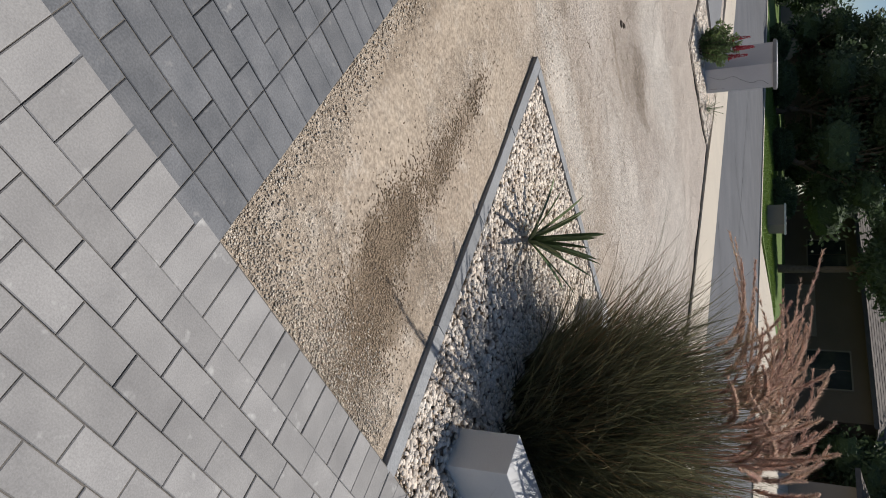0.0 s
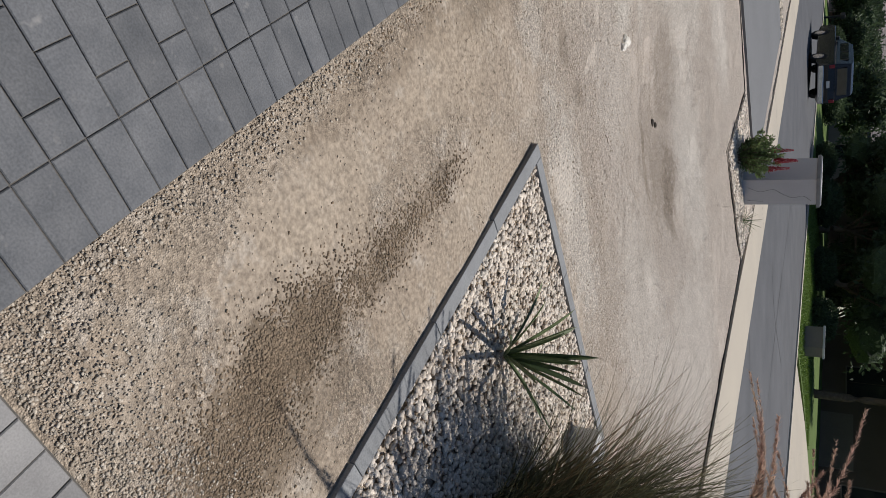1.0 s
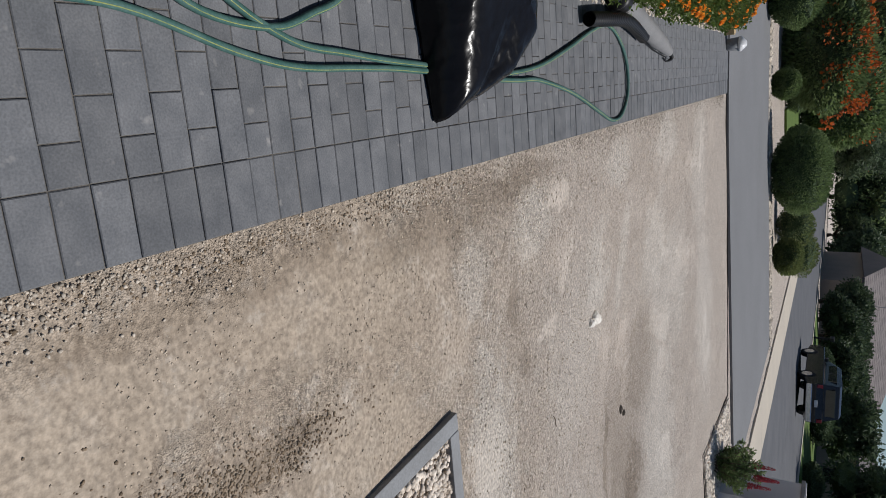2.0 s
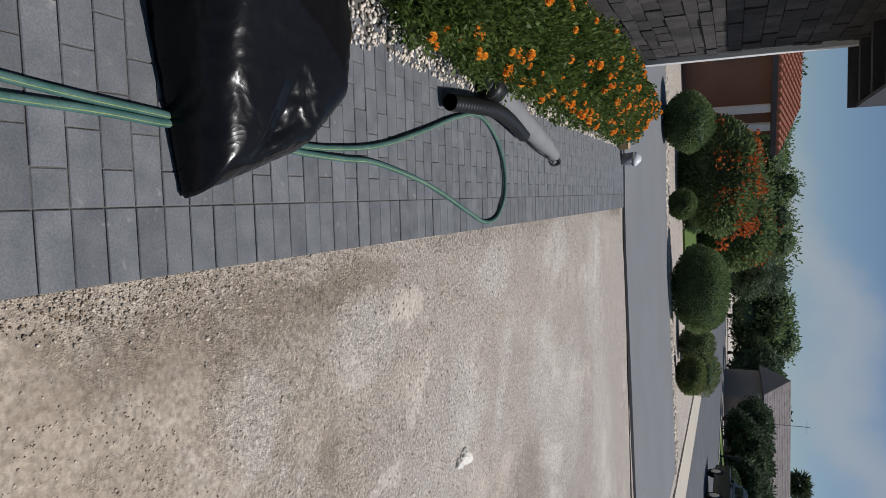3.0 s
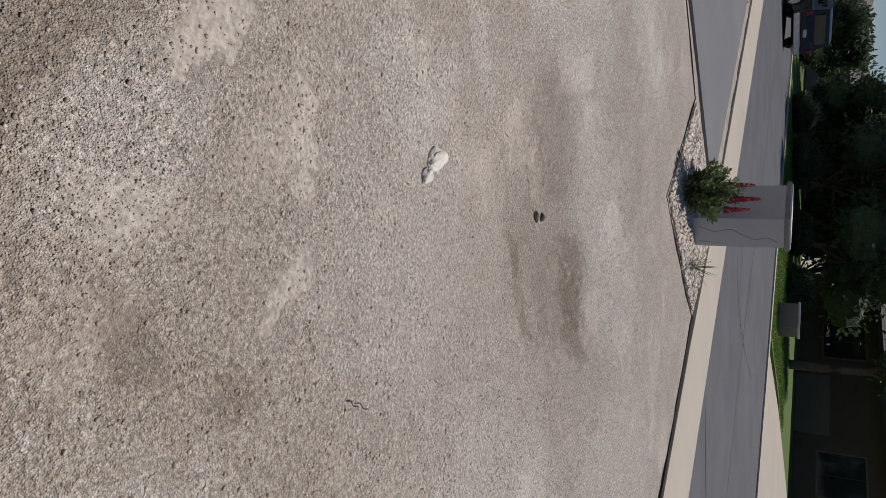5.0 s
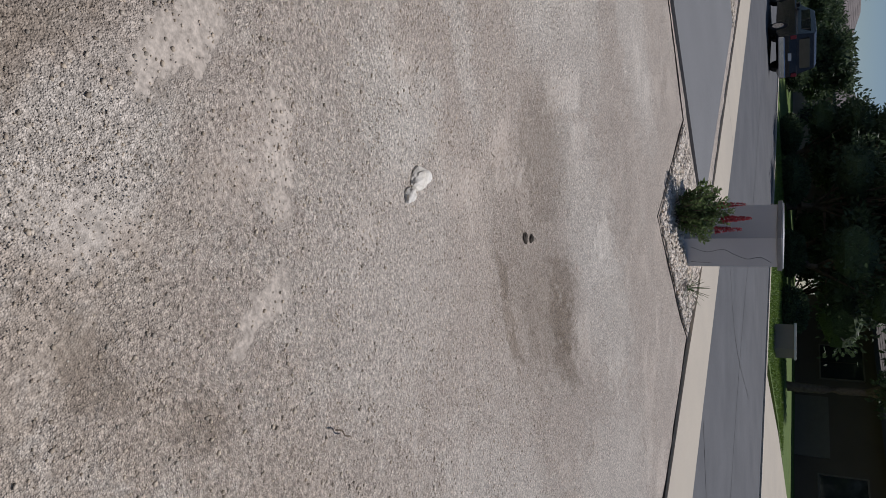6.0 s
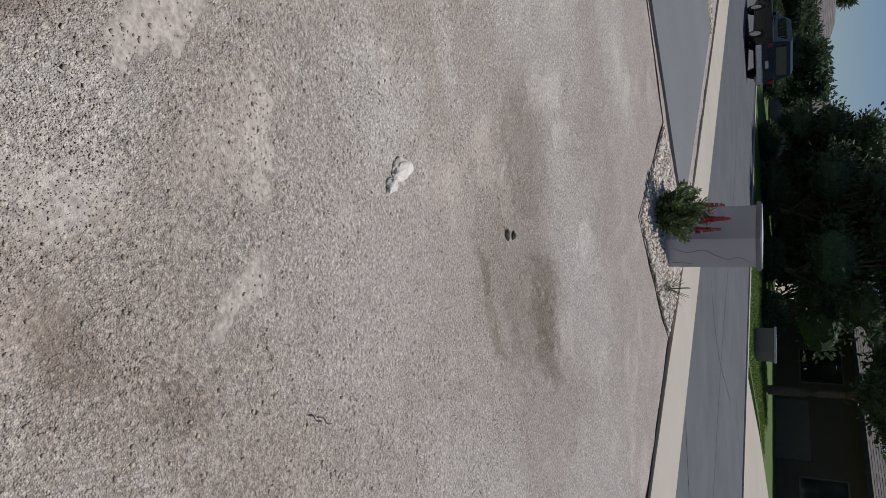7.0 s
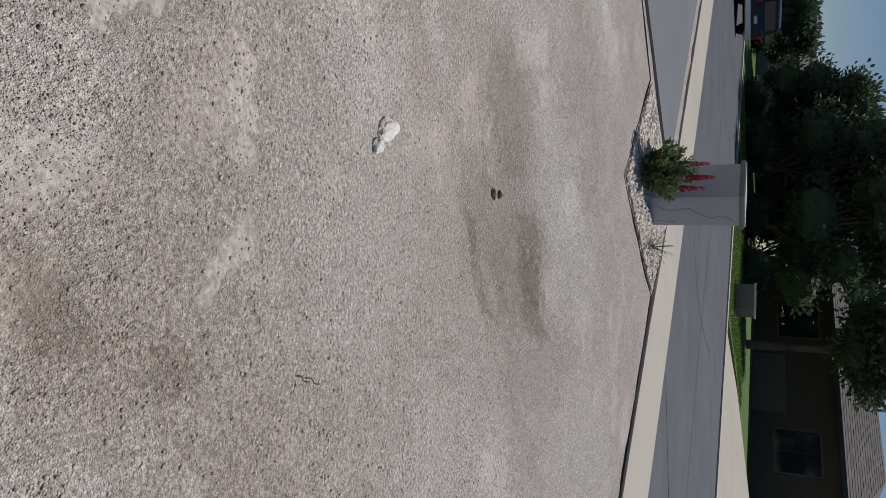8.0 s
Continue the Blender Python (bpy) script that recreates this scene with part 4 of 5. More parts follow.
# ---- things on the paving ----
def garbage_bag():
    """A slack sack: a lofted outline with one low pulled corner, creased by ridged noise."""
    outline = [Vector(q) for q in ((-0.02, 2.82), (-0.16, 3.22), (-0.33, 3.39), (-0.60, 3.45), (-0.95, 3.38), (-1.02, 3.0), (-0.96, 2.70), (-0.50, 2.735))]
    mid = Vector((-0.54, 3.10))
    n, rings = 220, 64
    verts, faces = [], []

    def reach(a):
        d = Vector((math.cos(a), math.sin(a)))
        best = 1.0
        for i in range(len(outline)):
            p, q = outline[i] - mid, outline[(i + 1) % len(outline)] - mid
            e = q - p
            den = d.x * e.y - d.y * e.x
            if abs(den) < 1e-9:
                continue
            t = (p.x * e.y - p.y * e.x) / den
            u = (p.x * d.y - p.y * d.x) / den
            if t > 0 and -1e-6 <= u <= 1 + 1e-6:
                best = t
        return best

    far = [reach(2 * math.pi * k / n) for k in range(n)]
    spot = Vector((-0.335, 3.125))
    for j in range(rings + 1):
        t = j / rings
        for k in range(n):
            a = 2 * math.pi * k / n
            d = Vector((math.cos(a), math.sin(a)))
            # the profile goes out over the top, round the side and a little under
            s1 = min(1.0, t / 0.72)
            out = s1 ** 0.85
            h = 0.30 * (1 - out ** 8) ** 0.5 if t < 0.72 else 0.0
            if t >= 0.72:
                out = 1 - 0.25 * (t - 0.72) / 0.28
            xy = mid + d * far[k] * out
            low = max(0.0, 1 - (xy - outline[0]).length / 0.62)
            z = h * (1 - 0.55 * low)
            q = Vector((xy.x * 7, xy.y * 7, z * 9))
            r1 = 1 - abs(noise.noise(q)) * 2
            r2 = 1 - abs(noise.noise(q * 2.3 + Vector((4, 1, 0)))) * 2
            r3 = 1 - abs(noise.noise(q * 5.1 + Vector((0, 7, 3)))) * 2
            b1 = xy - spot
            if t < 0.72:
                amp = min(1.0, 6 * (1 - s1) + 0.3)
                z += amp * (0.0022 * r1 + 0.0005 * r2)
                # one flat shoulder, finely crinkled
                face = 0.243 - 0.32 * b1.x + 0.27 * b1.y + 0.0042 * r2 + 0.0014 * r3
                gap = z - face
                side = max(b1.x * math.cos(w) + b1.y * math.sin(w) for w in (0.5, 2.5, 4.4))
                if gap > 0 and side < 0.105:
                    z -= gap * min(1.0, (0.105 - side) / 0.05)
                xy = xy + d * (0.006 * r2 * out)
            verts.append((xy.x, xy.y, max(z, 0.002)))
    for j in range(rings):
        for k in range(n):
            k2 = (k + 1) % n
            faces.append((j * n + k, (j + 1) * n + k, (j + 1) * n + k2, j * n + k2))
    bag = new("garbage_bag", mesh_of("garbage_bag", verts, faces, M["plastic"], True))
    tagged(bag, "full crumpled shiny black plastic garbage bag on paving", "garbage bag")


garbage_bag()


def hose():
    thing = empty("garden_hose", (0, 0, 0))
    r = 0.0128
    runs = [
        [(-0.60, 1.55), (-0.44, 1.75), (-0.33, 2.0), (-0.30, 2.25), (-0.275, 2.5), (-0.255, 2.8), (-0.22, 3.1), (-0.19, 3.35), (-0.175, 3.7), (-0.17, 4.0), (-0.10, 4.45), (-0.02, 4.8), (0.08, 5.15), (0.155, 5.45), (0.13, 5.70), (-0.03, 5.88), (-0.25, 5.86), (-0.43, 5.68), (-0.52, 5.38), (-0.47, 5.0), (-0.36, 4.55), (-0.26, 4.1), (-0.22, 3.75), (-0.215, 3.4), (-0.27, 3.1)],
        [(-0.42, 1.05), (-0.40, 1.4), (-0.30, 1.75), (-0.255, 2.0), (-0.25, 2.3), (-0.245, 2.55), (-0.235, 2.8), (-0.26, 3.05)],
        [(-0.95, 2.35), (-0.72, 2.38), (-0.50, 2.28), (-0.42, 2.1), (-0.37, 1.9), (-0.42, 1.6), (-0.62, 1.35)],
    ]
    for run in runs:
        pts = spline([(x, y, r + 0.001 + 0.010 * max(0, noise.noise(Vector((x * 3, y * 3, 1))))) for x, y in run], 7)
        tubep = part("hose_run", mesh_of("hose_run", *tube(pts, [r] * len(pts), 10), M["hose"], True), None, thing)
        line = [p + Vector((0.006, 0.001, r * 0.80)) for p in pts]
        part("stripe", mesh_of("stripe", *tube(line, [0.0020] * len(line), 5), M["stripe"], True), None, tubep, "yellow-green stripe")
    tagged(thing, "green garden hose with yellow stripe looped on paving", "garden hose")


hose()


def corrugated_pipe():
    pts = spline([(-0.53, 4.80, 0.062), (-0.54, 5.1, 0.10), (-0.55, 5.45, 0.11), (-0.52, 5.85, 0.085), (-0.455, 6.25, 0.058)], 26)
    radii = [0.047 + 0.004 * math.sin(i * 2 * math.pi / 3.0) for i in range(len(pts))]
    thing = empty("drain_pipe", (0, 0, 0))
    part("corrugated_tube", mesh_of("corrugated_tube", *tube(pts, radii, 18, caps=False), M["pipe"], True), None, thing)
    part("tube_lining", mesh_of("tube_lining", *tube(pts, [0.040] * len(pts), 18, caps=False), M["pipe"], True), None, thing)
    tagged(thing, "short bent length of black corrugated drain pipe", "pipe")


corrugated_pipe()


def fabric_roll():
    a, b = Vector((-0.70, 5.38, 0.088)), Vector((-0.35, 7.27, 0.05))
    n = 30
    pts = [a.lerp(b, i / (n - 1)) for i in range(n)]
    radii = [0.086 - 0.012 * i / (n - 1) - 0.032 * max(0.0, i / (n - 1) - 0.7) / 0.3 + 0.003 * math.sin(i * 1.7) for i in range(n)]
    thing = empty("fabric_roll", (0, 0, 0))
    verts, faces = tube(pts, radii, 20)
    verts = [Vector(v) + Vector((0, 0, 0.007 * noise.noise(Vector(v) * 9))) for v in verts]
    part("roll", mesh_of("roll", verts, faces, M["fabric"], True), None, thing)
    c = (b - a).normalized()
    part("wrap", mesh_of("wrap", *tube([a - c * 0.03, a + c * 0.02, a + c * 0.11], [0.078, 0.091, 0.089], 20), M["pipe"], True), None, thing, "black wrapped end")
    part("core", mesh_of("core", *tube([a - c * 0.045, a - c * 0.028], [0.042, 0.042], 16), M["grey_plastic"]), None, thing, "grey hollow core end")
    part("edge_fold", mesh_of("edge_fold", *tube([a.lerp(b, 0.45) + Vector((0.075, -0.01, -0.05)), a.lerp(b, 0.75) + Vector((0.072, -0.01, -0.045)), b + Vector((0.045, 0, -0.03))], [0.006, 0.007, 0.006], 6), M["pipe"]), None, thing, "dark folded edge")
    flap = spline([(-0.36, 7.32, 0.03), (-0.30, 7.40, 0.05), (-0.27, 7.30, 0.02), (-0.30, 7.2, 0.012)], 4)
    part("flap", mesh_of("flap", *tube(flap, [0.018, 0.02, 0.022, 0.02, 0.018, 0.016, 0.014, 0.012, 0.01, 0.01, 0.01, 0.008, 0.006], 8), M["pipe"]), None, thing, "frayed black loose end")
    tagged(thing, "grey weed fabric roll lying beside the flower hedge", "fabric roll")


fabric_roll()

carton = empty("carton", (-0.70, 11.30, 0.0), 12)
part("body", box((-0.06, -0.08, 0), (0.06, 0.08, 0.14), 0.003), M["card"], carton)
part("flap", box((-0.058, -0.13, 0.135), (0.058, -0.08, 0.139)), M["card"], carton)
tagged(carton, "small brown cardboard carton at the paving end", "box")

jug = empty("plastic_bucket", (-0.50, 11.50, 0.0))
part("body", mesh_of("body", *tube([(0, 0, 0), (0, 0, 0.02), (0, 0, 0.17)], [0.075, 0.085, 0.10], 20), M["grey_plastic"], True), None, jug)
part("lid", mesh_of("lid", *tube([(0, 0, 0.171), (0, 0, 0.20), (0, 0, 0.23), (0, 0, 0.275)], [0.107, 0.105, 0.08, 0.035], 20), M["white_plastic"], True), None, jug, "white domed lid")
tagged(jug, "grey plastic bucket with white lid beside the lane", "bucket")

# ---- marigold hedge ----
def flower_mesh():
    r = random.Random(4)
    verts, faces = [], []
    for ring, (count, rad, z, tilt) in enumerate(((11, 0.030, 0.0, 0.2), (9, 0.023, 0.006, 0.5), (7, 0.015, 0.011, 0.9), (4, 0.007, 0.014, 1.3))):
        for k in range(count):
            a = 2 * math.pi * (k + 0.5 * (ring % 2)) / count + r.uniform(-0.1, 0.1)
            w = 0.36
            c, s2 = math.cos, math.sin
            i = len(verts)
            verts += [(0, 0, z - 0.002), (rad * 0.8 * c(a - w), rad * 0.8 * s2(a - w), z + rad * 0.6 * tilt), (rad * c(a), rad * s2(a), z + rad * tilt * 0.8), (rad * 0.8 * c(a + w), rad * 0.8 * s2(a + w), z + rad * 0.6 * tilt)]
            faces.append((i, i + 1, i + 2, i + 3))
    return mesh_of("flower", verts, faces, M["orange"])


FLOWER = flower_mesh()


def marigold(x, y, wide, deep, tall, seed, flowers):
    plant = empty("marigold_bush", (x, y, 0.0))
    r = np.random.default_rng(seed)
    P, D = [], []
    for cx, cy, cz, rx, ry, rz, n in ((0, 0, tall * 0.5, wide, deep, tall * 0.5, 5600), (0.1, 0.15, tall * 0.35, wide * 0.9, deep, tall * 0.4, 3400), (0.12, -0.2, tall * 0.3, wide * 0.95, deep * 0.8, tall * 0.36, 2800)):
        p, d = leaf_cloud((cx, cy, cz), (rx, ry, rz), n, seed + n, 0.5)
        P.append(p)
        D.append(d)
    P, D = np.concatenate(P), np.concatenate(D)
    ok = P[:, 2] > 0.005
    P, D = P[ok], D[ok]
    part("foliage", leaves("foliage", P, D + [0, 0, 0.5], r.uniform(0.024, 0.05, len(P)), M["leaf_bright"], seed, aspect=0.6, spread=0.7), None, plant)
    stems_v, stems_f = [], []
    for i in range(12):
        a = r.uniform(0, 6.28)
        v, f = tube([(0, 0, 0), (math.cos(a) * wide * 0.3, math.sin(a) * deep * 0.3, tall * 0.45), (math.cos(a) * wide * 0.7, math.sin(a) * deep * 0.7, tall * 0.8)], [0.008, 0.006, 0.003], 5)
        k = len(stems_v)
        stems_v += v
        stems_f += [tuple(q + k for q in g) for g in f]
    part("woody_base", mesh_of("woody_base", stems_v, stems_f, M["leaf_olive"]), None, plant)
    reach = (P[:, 0] / wide) ** 2 + (P[:, 1] / deep) ** 2 * 0.4 + ((P[:, 2] - tall * 0.45) / (tall * 0.5)) ** 2
    top = P[(P[:, 2] > tall * 0.35) & (reach > 0.75)]
    outer = r.permutation(len(top))
    for i in outer[:int(flowers * (0.6 + 0.06 * y))]:
        fl = part("flower", FLOWER, None, plant)
        k = r.uniform(0.7, 1.45)
        n = Vector((top[i][0] * 0.8 + 0.2, top[i][1] * 0.3 - 0.35, 0.7)).normalized()
        fl.matrix_basis = Matrix.Translation(Vector(top[i]) + n * 0.03) @ n.to_track_quat("Z", "Y").to_matrix().to_4x4() @ Matrix.Scale(k, 4)
    tagged(plant, "bushy green marigold covered with orange flowers", "flower bush", "marigold hedge")


for i, (y, wide, tall, fl) in enumerate(((4.55, 0.36, 0.42, 16), (5.15, 0.40, 0.50, 18), (5.8, 0.40, 0.54, 22), (6.5, 0.42, 0.58, 26), (7.2, 0.42, 0.60, 26), (7.9, 0.42, 0.62, 26), (8.6, 0.42, 0.62, 26), (9.3, 0.42, 0.64, 28), (10.0, 0.42, 0.62, 26), (10.7, 0.38, 0.56, 22))):
    marigold(-1.17 + 0.02 * (i % 3), y, wide, 0.44, tall, 40 + i, fl)

# ---- stone-clad house beside the hedge ----
house = empty("stone_house", (-1.55, 9.70, 0.0))
part("wall", box((-4.0, -9.0, -0.05), (-0.04, 0.0, 3.3)), M["stone_clad"], house)
stone_rng = random.Random(3)
stone_shapes = []
for i in range(8):
    stone_shapes.append(box((-0.02, 0, 0), (0.03 + 0.022 * stone_rng.random(), 1, 1), 0.0))
stone_me = []
for b in stone_shapes:
    me = bpy.data.meshes.new("cladding_stone")
    b.to_mesh(me)
    b.free()
    me.materials.append(M["stone_clad"])
    stone_me.append(me)
z, rowi = 0.0, 0
while z < 3.1:
    h = stone_rng.choice((0.11, 0.14, 0.18))
    y = -4.2 - stone_rng.uniform(0, 0.3)
    while y < -0.02:
        ln = min(stone_rng.uniform(0.22, 0.55), -y)
        st = part("cladding_stone", stone_rng.choice(stone_me), None, house)
        st.matrix_basis = Matrix.Translation((-0.038 + stone_rng.uniform(0, 0.012), y + 0.004, z + 0.003)) @ Matrix.Diagonal((1, max(ln - 0.008, 0.02), h - 0.006, 1))
        y += ln
    z += h
part("corner_trim", box((-0.30, 0.003, -0.02), (0.06, 0.12, 3.3), 0.004), M["trim_white"], house, "white painted corner trim")
part("roof", box((-4.2, -9.2, 2.86), (0.66, 0.10, 2.96), 0.0), M["eave"], house, "dark overhanging eave")
part("fascia", box((0.663, -9.2, 2.70), (0.70, 0.10, 3.02), 0.004), M["eave"], house)
part("end_fascia", box((-0.04, 0.103, 2.62), (0.70, 0.14, 3.02), 0.004), M["eave"], house)
for k in range(12):
    part("rafter_tail", box((-0.03, -0.12 - 0.7 * k, 2.70), (0.655, -0.02 - 0.7 * k, 2.857), 0.004), M["eave"], house)
tagged(house, "house wall clad in dark stacked stone with white trim", "house")


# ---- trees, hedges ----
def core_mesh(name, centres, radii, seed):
    """Lumpy low solid bodies well within the leaves, joined; dark green for the shade inside."""
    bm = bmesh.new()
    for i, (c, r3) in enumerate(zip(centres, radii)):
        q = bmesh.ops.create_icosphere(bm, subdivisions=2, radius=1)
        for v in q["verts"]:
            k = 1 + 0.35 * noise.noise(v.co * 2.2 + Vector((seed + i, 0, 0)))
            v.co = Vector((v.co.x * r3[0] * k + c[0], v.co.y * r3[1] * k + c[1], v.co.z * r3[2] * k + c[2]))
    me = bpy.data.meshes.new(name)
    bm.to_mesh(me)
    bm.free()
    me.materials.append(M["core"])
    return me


def clipped_bush(x, y, rx, ry, tall, mat, label, seed, count=12000, leaf=0.05, base=0.02):
    bush = empty("clipped_bush", (x, y, lv(x, y) - 0.03))
    p, d = leaf_cloud((0, 0, base + tall / 2), (rx, ry, tall / 2), count, seed, 0.72, 0.25)
    r = np.random.default_rng(seed)
    part("foliage", leaves("foliage", p, d * 1.2, r.uniform(0.6, 1.3, count) * leaf, M[mat], seed, aspect=0.55, spread=0.6), None, bush)
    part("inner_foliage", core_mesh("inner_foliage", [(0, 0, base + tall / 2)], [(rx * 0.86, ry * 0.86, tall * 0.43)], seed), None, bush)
    verts, faces = [], []
    for i in range(7):
        a = i * 0.9
        v, f = tube([(0, 0, 0), (math.cos(a) * rx * 0.3, math.sin(a) * ry * 0.3, tall * 0.35), (math.cos(a) * rx * 0.7, math.sin(a) * ry * 0.7, tall * 0.62)], [0.03, 0.022, 0.01], 6)
        k = len(verts)
        verts += v
        faces += [tuple(q + k for q in g) for g in f]
    part("woody_base", mesh_of("woody_base", verts, faces, M["bark"]), None, bush)
    tagged(bush, label, "bush")
    return bush


clipped_bush(-1.6, 18.05, 0.68, 0.68, 1.10, "leaf_mid", "round clipped green bush in a gravel yard", 1)
clipped_bush(0.30, 19.4, 0.36, 0.36, 0.66, "leaf_mid", "small round clipped green bush beside the lane", 2, 6000)
clipped_bush(2.42, 19.3, 1.10, 1.0, 1.38, "leaf_mid", "large round clipped green bush beside the lane", 3, 24000)
clipped_bush(4.75, 19.85, 0.48, 0.48, 0.74, "leaf_olive", "small round clipped green bush beside the lane", 4, 8000)
clipped_bush(4.2, 21.2, 0.6, 0.6, 0.95, "leaf_olive", "loose olive green bush behind the clipped ones", 5, 4000)
clipped_bush(5.2, 22.2, 0.7, 0.6, 1.05, "leaf_olive", "loose olive green bush behind the clipped ones", 6, 4000)
clipped_bush(0.9, 25.0, 0.45, 0.45, 0.7, "leaf_mid", "small round clipped green bush on the lawn", 7, 2500)


def tree(x, y, tall, spread_r, mat, label, seed, trunk_h=0.3, count=9000, leaf=0.17, clumps=18, trunk_r=0.16):
    z0 = lv(x, y) - 0.03
    t = empty("tree", (x, y, z0))
    r = np.random.default_rng(seed)
    th = tall * trunk_h
    verts, faces = tube(spline([(0, 0, 0), (0.05 * tall * r.normal(0, 0.4), 0.05 * tall * r.normal(0, 0.4), th * 0.6), (0, 0, th), (0, 0, tall * 0.7)], 4), np.linspace(trunk_r, trunk_r * 0.35, 13), 9)
    P, D, cores = [], [], []
    for i in range(clumps):
        a, rr = i * 2.4 + r.uniform(-0.4, 0.4), spread_r * r.uniform(0.25, 0.78)
        zz = th + (tall - th) * r.uniform(0.12, 0.88)
        rr *= 1.0 - 0.45 * abs((zz - th) / (tall - th) - 0.4)
        c = Vector((math.cos(a) * rr, math.sin(a) * rr, zz))
        v, f = tube([(0, 0, th * r.uniform(0.75, 1.3)), c * 0.55 + Vector((0, 0, th * 0.35)), c], [trunk_r * 0.4, trunk_r * 0.22, trunk_r * 0.07], 6)
        k = len(verts)
        verts = verts + v
        faces = faces + [tuple(q + k for q in g) for g in f]
        cr = spread_r * r.uniform(0.28, 0.5)
        p, d = leaf_cloud(c, (cr, cr, cr * r.uniform(0.55, 0.85)), count // clumps, seed * 31 + i, 0.25)
        P.append(p)
        D.append(d)
        cores.append((c, (cr * 0.62, cr * 0.62, cr * 0.45)))
    P, D = np.concatenate(P), np.concatenate(D)
    part("shaded_crown_core", core_mesh("shaded_crown_core", [q[0] for q in cores], [q[1] for q in cores], seed), None, t)
    part("trunk", mesh_of("trunk", verts, faces, M["bark"], True), None, t)
    part("crown", leaves("crown", P, D + [0, 0, 0.2], r.uniform(0.6, 1.3, len(P)) * leaf, M[mat], seed, aspect=0.5, spread=0.9), None, t)
    tagged(t, label, "tree")
    return t


def flowered(t, radii, centre, count, seed):
    p, d = leaf_cloud(centre, radii, count, seed, 0.85)
    r = np.random.default_rng(seed)
    ok = (p[:, 2] > centre[2] - radii[2] * 0.3) & (noise_mask(p, seed))
    p, d = p[ok], d[ok]
    part("blossom", leaves("blossom", p, d, r.uniform(0.07, 0.13, len(p)), M["blossom"], seed, aspect=0.8, spread=0.8), None, t, "orange blossom")


def noise_mask(p, seed):
    return np.array([noise.noise(Vector(q) * 1.3 + Vector((seed, 0, 0))) > 0.02 for q in p])


t = clipped_bush(-0.45, 23.2, 1.75, 1.2, 2.25, "leaf_mid", "large loose green bush with orange blossom by a house", 8, 12000, 0.12)
flowered(t, (1.75, 1.25, 1.05), (0.25, 0, 1.35), 2600, 3)
t = clipped_bush(1.6, 33.0, 1.8, 1.4, 3.1, "leaf_mid", "tall loose green bush with orange blossom", 9, 9000, 0.16)
flowered(t, (1.6, 1.3, 1.3), (0, -0.2, 2.0), 600, 5)
tree(1.2, 36, 4.0, 2.3, "leaf_mid", "green leafy tree behind the yards", 10, 0.25)
tree(-1.6, 38, 4.4, 2.6, "leaf_mid", "green leafy tree behind the yards", 11, 0.25)
tree(4.6, 48, 4.6, 2.8, "leaf_dark", "dark green leafy tree behind the yards", 12, 0.2)
t = tree(5.6, 60, 5.0, 3.2, "leaf_mid", "green tree with a few orange blossoms", 13, 0.2)
flowered(t, (2.2, 2.2, 1.4), (0, -1, 3.2), 400, 7)
for i, (x, y, h, w, mt) in enumerate(((14, 128, 11, 7, "leaf_dark"), (21, 126, 12.5, 8, "leaf_mid"), (27, 124, 10, 7, "leaf_dark"), (9, 118, 9, 6, "leaf_mid"), (33, 118, 10, 6, "leaf_mid"), (30, 105, 9, 6, "leaf_dark"), (3, 112, 10, 7, "leaf_mid"), (-6, 80, 8, 6, "leaf_mid"), (-14, 70, 8, 6, "leaf_dark"), (24, 96, 8, 5, "leaf_dark"), (6.5, 84, 5.5, 4, "leaf_mid"))):
    tree(x, y, h * 0.8, w, mt, "green street tree far down the road", 60 + i, 0.12, 7000, 0.6, 20, 0.3)
# dark trees in the yards across the street
for i, (x, y, h, w, th) in enumerate(((24.5, 40.5, 6.8, 3.2, 0.2), (24.0, 34.5, 8.4, 3.8, 0.2), (25.0, 31.0, 9.0, 4.0, 0.2), (28.0, 36.5, 9.5, 4.6, 0.2), (26.5, 24.8, 7.4, 2.6, 0.55), (26.0, 42.0, 7.0, 3.6, 0.2), (31.5, 14.0, 8.4, 3.4, 0.5), (23.0, 48.0, 3.9, 2.4, 0.2), (22.0, 55.0, 3.3, 2.3, 0.2), (22.5, 62.0, 3.4, 2.5, 0.2), (21.5, 70.0, 3.9, 2.6, 0.2), (24.5, 69.0, 4.2, 2.8, 0.15), (28.0, 68.0, 4.3, 3.0, 0.15), (20.5, 62.0, 3.2, 2.2, 0.15), (37.0, 41.5, 8.0, 4.6, 0.06), (33.0, 44.0, 7.0, 4.2, 0.06), (36.0, 18.5, 8.0, 4.4, 0.06))):
    tree(x, y, h, w, "leaf_dark", "tall dense dark green tree shading a front yard", 90 + i, th, 8200, 0.3, 22, 0.22)
for i, (x, y, rx, h) in enumerate(((20.6, 36.0, 1.0, 1.0), (21.6, 33.5, 1.2, 1.3), (22.4, 29.0, 1.0, 1.1), (23.0, 26.0, 1.0, 1.2), (21.5, 45.0, 1.4, 1.4), (20.8, 52.0, 1.4, 1.4))):
    clipped_bush(x, y, rx, rx, h, "leaf_dark", "dark green shrub in a shaded front yard", 120 + i, 2600, 0.14)

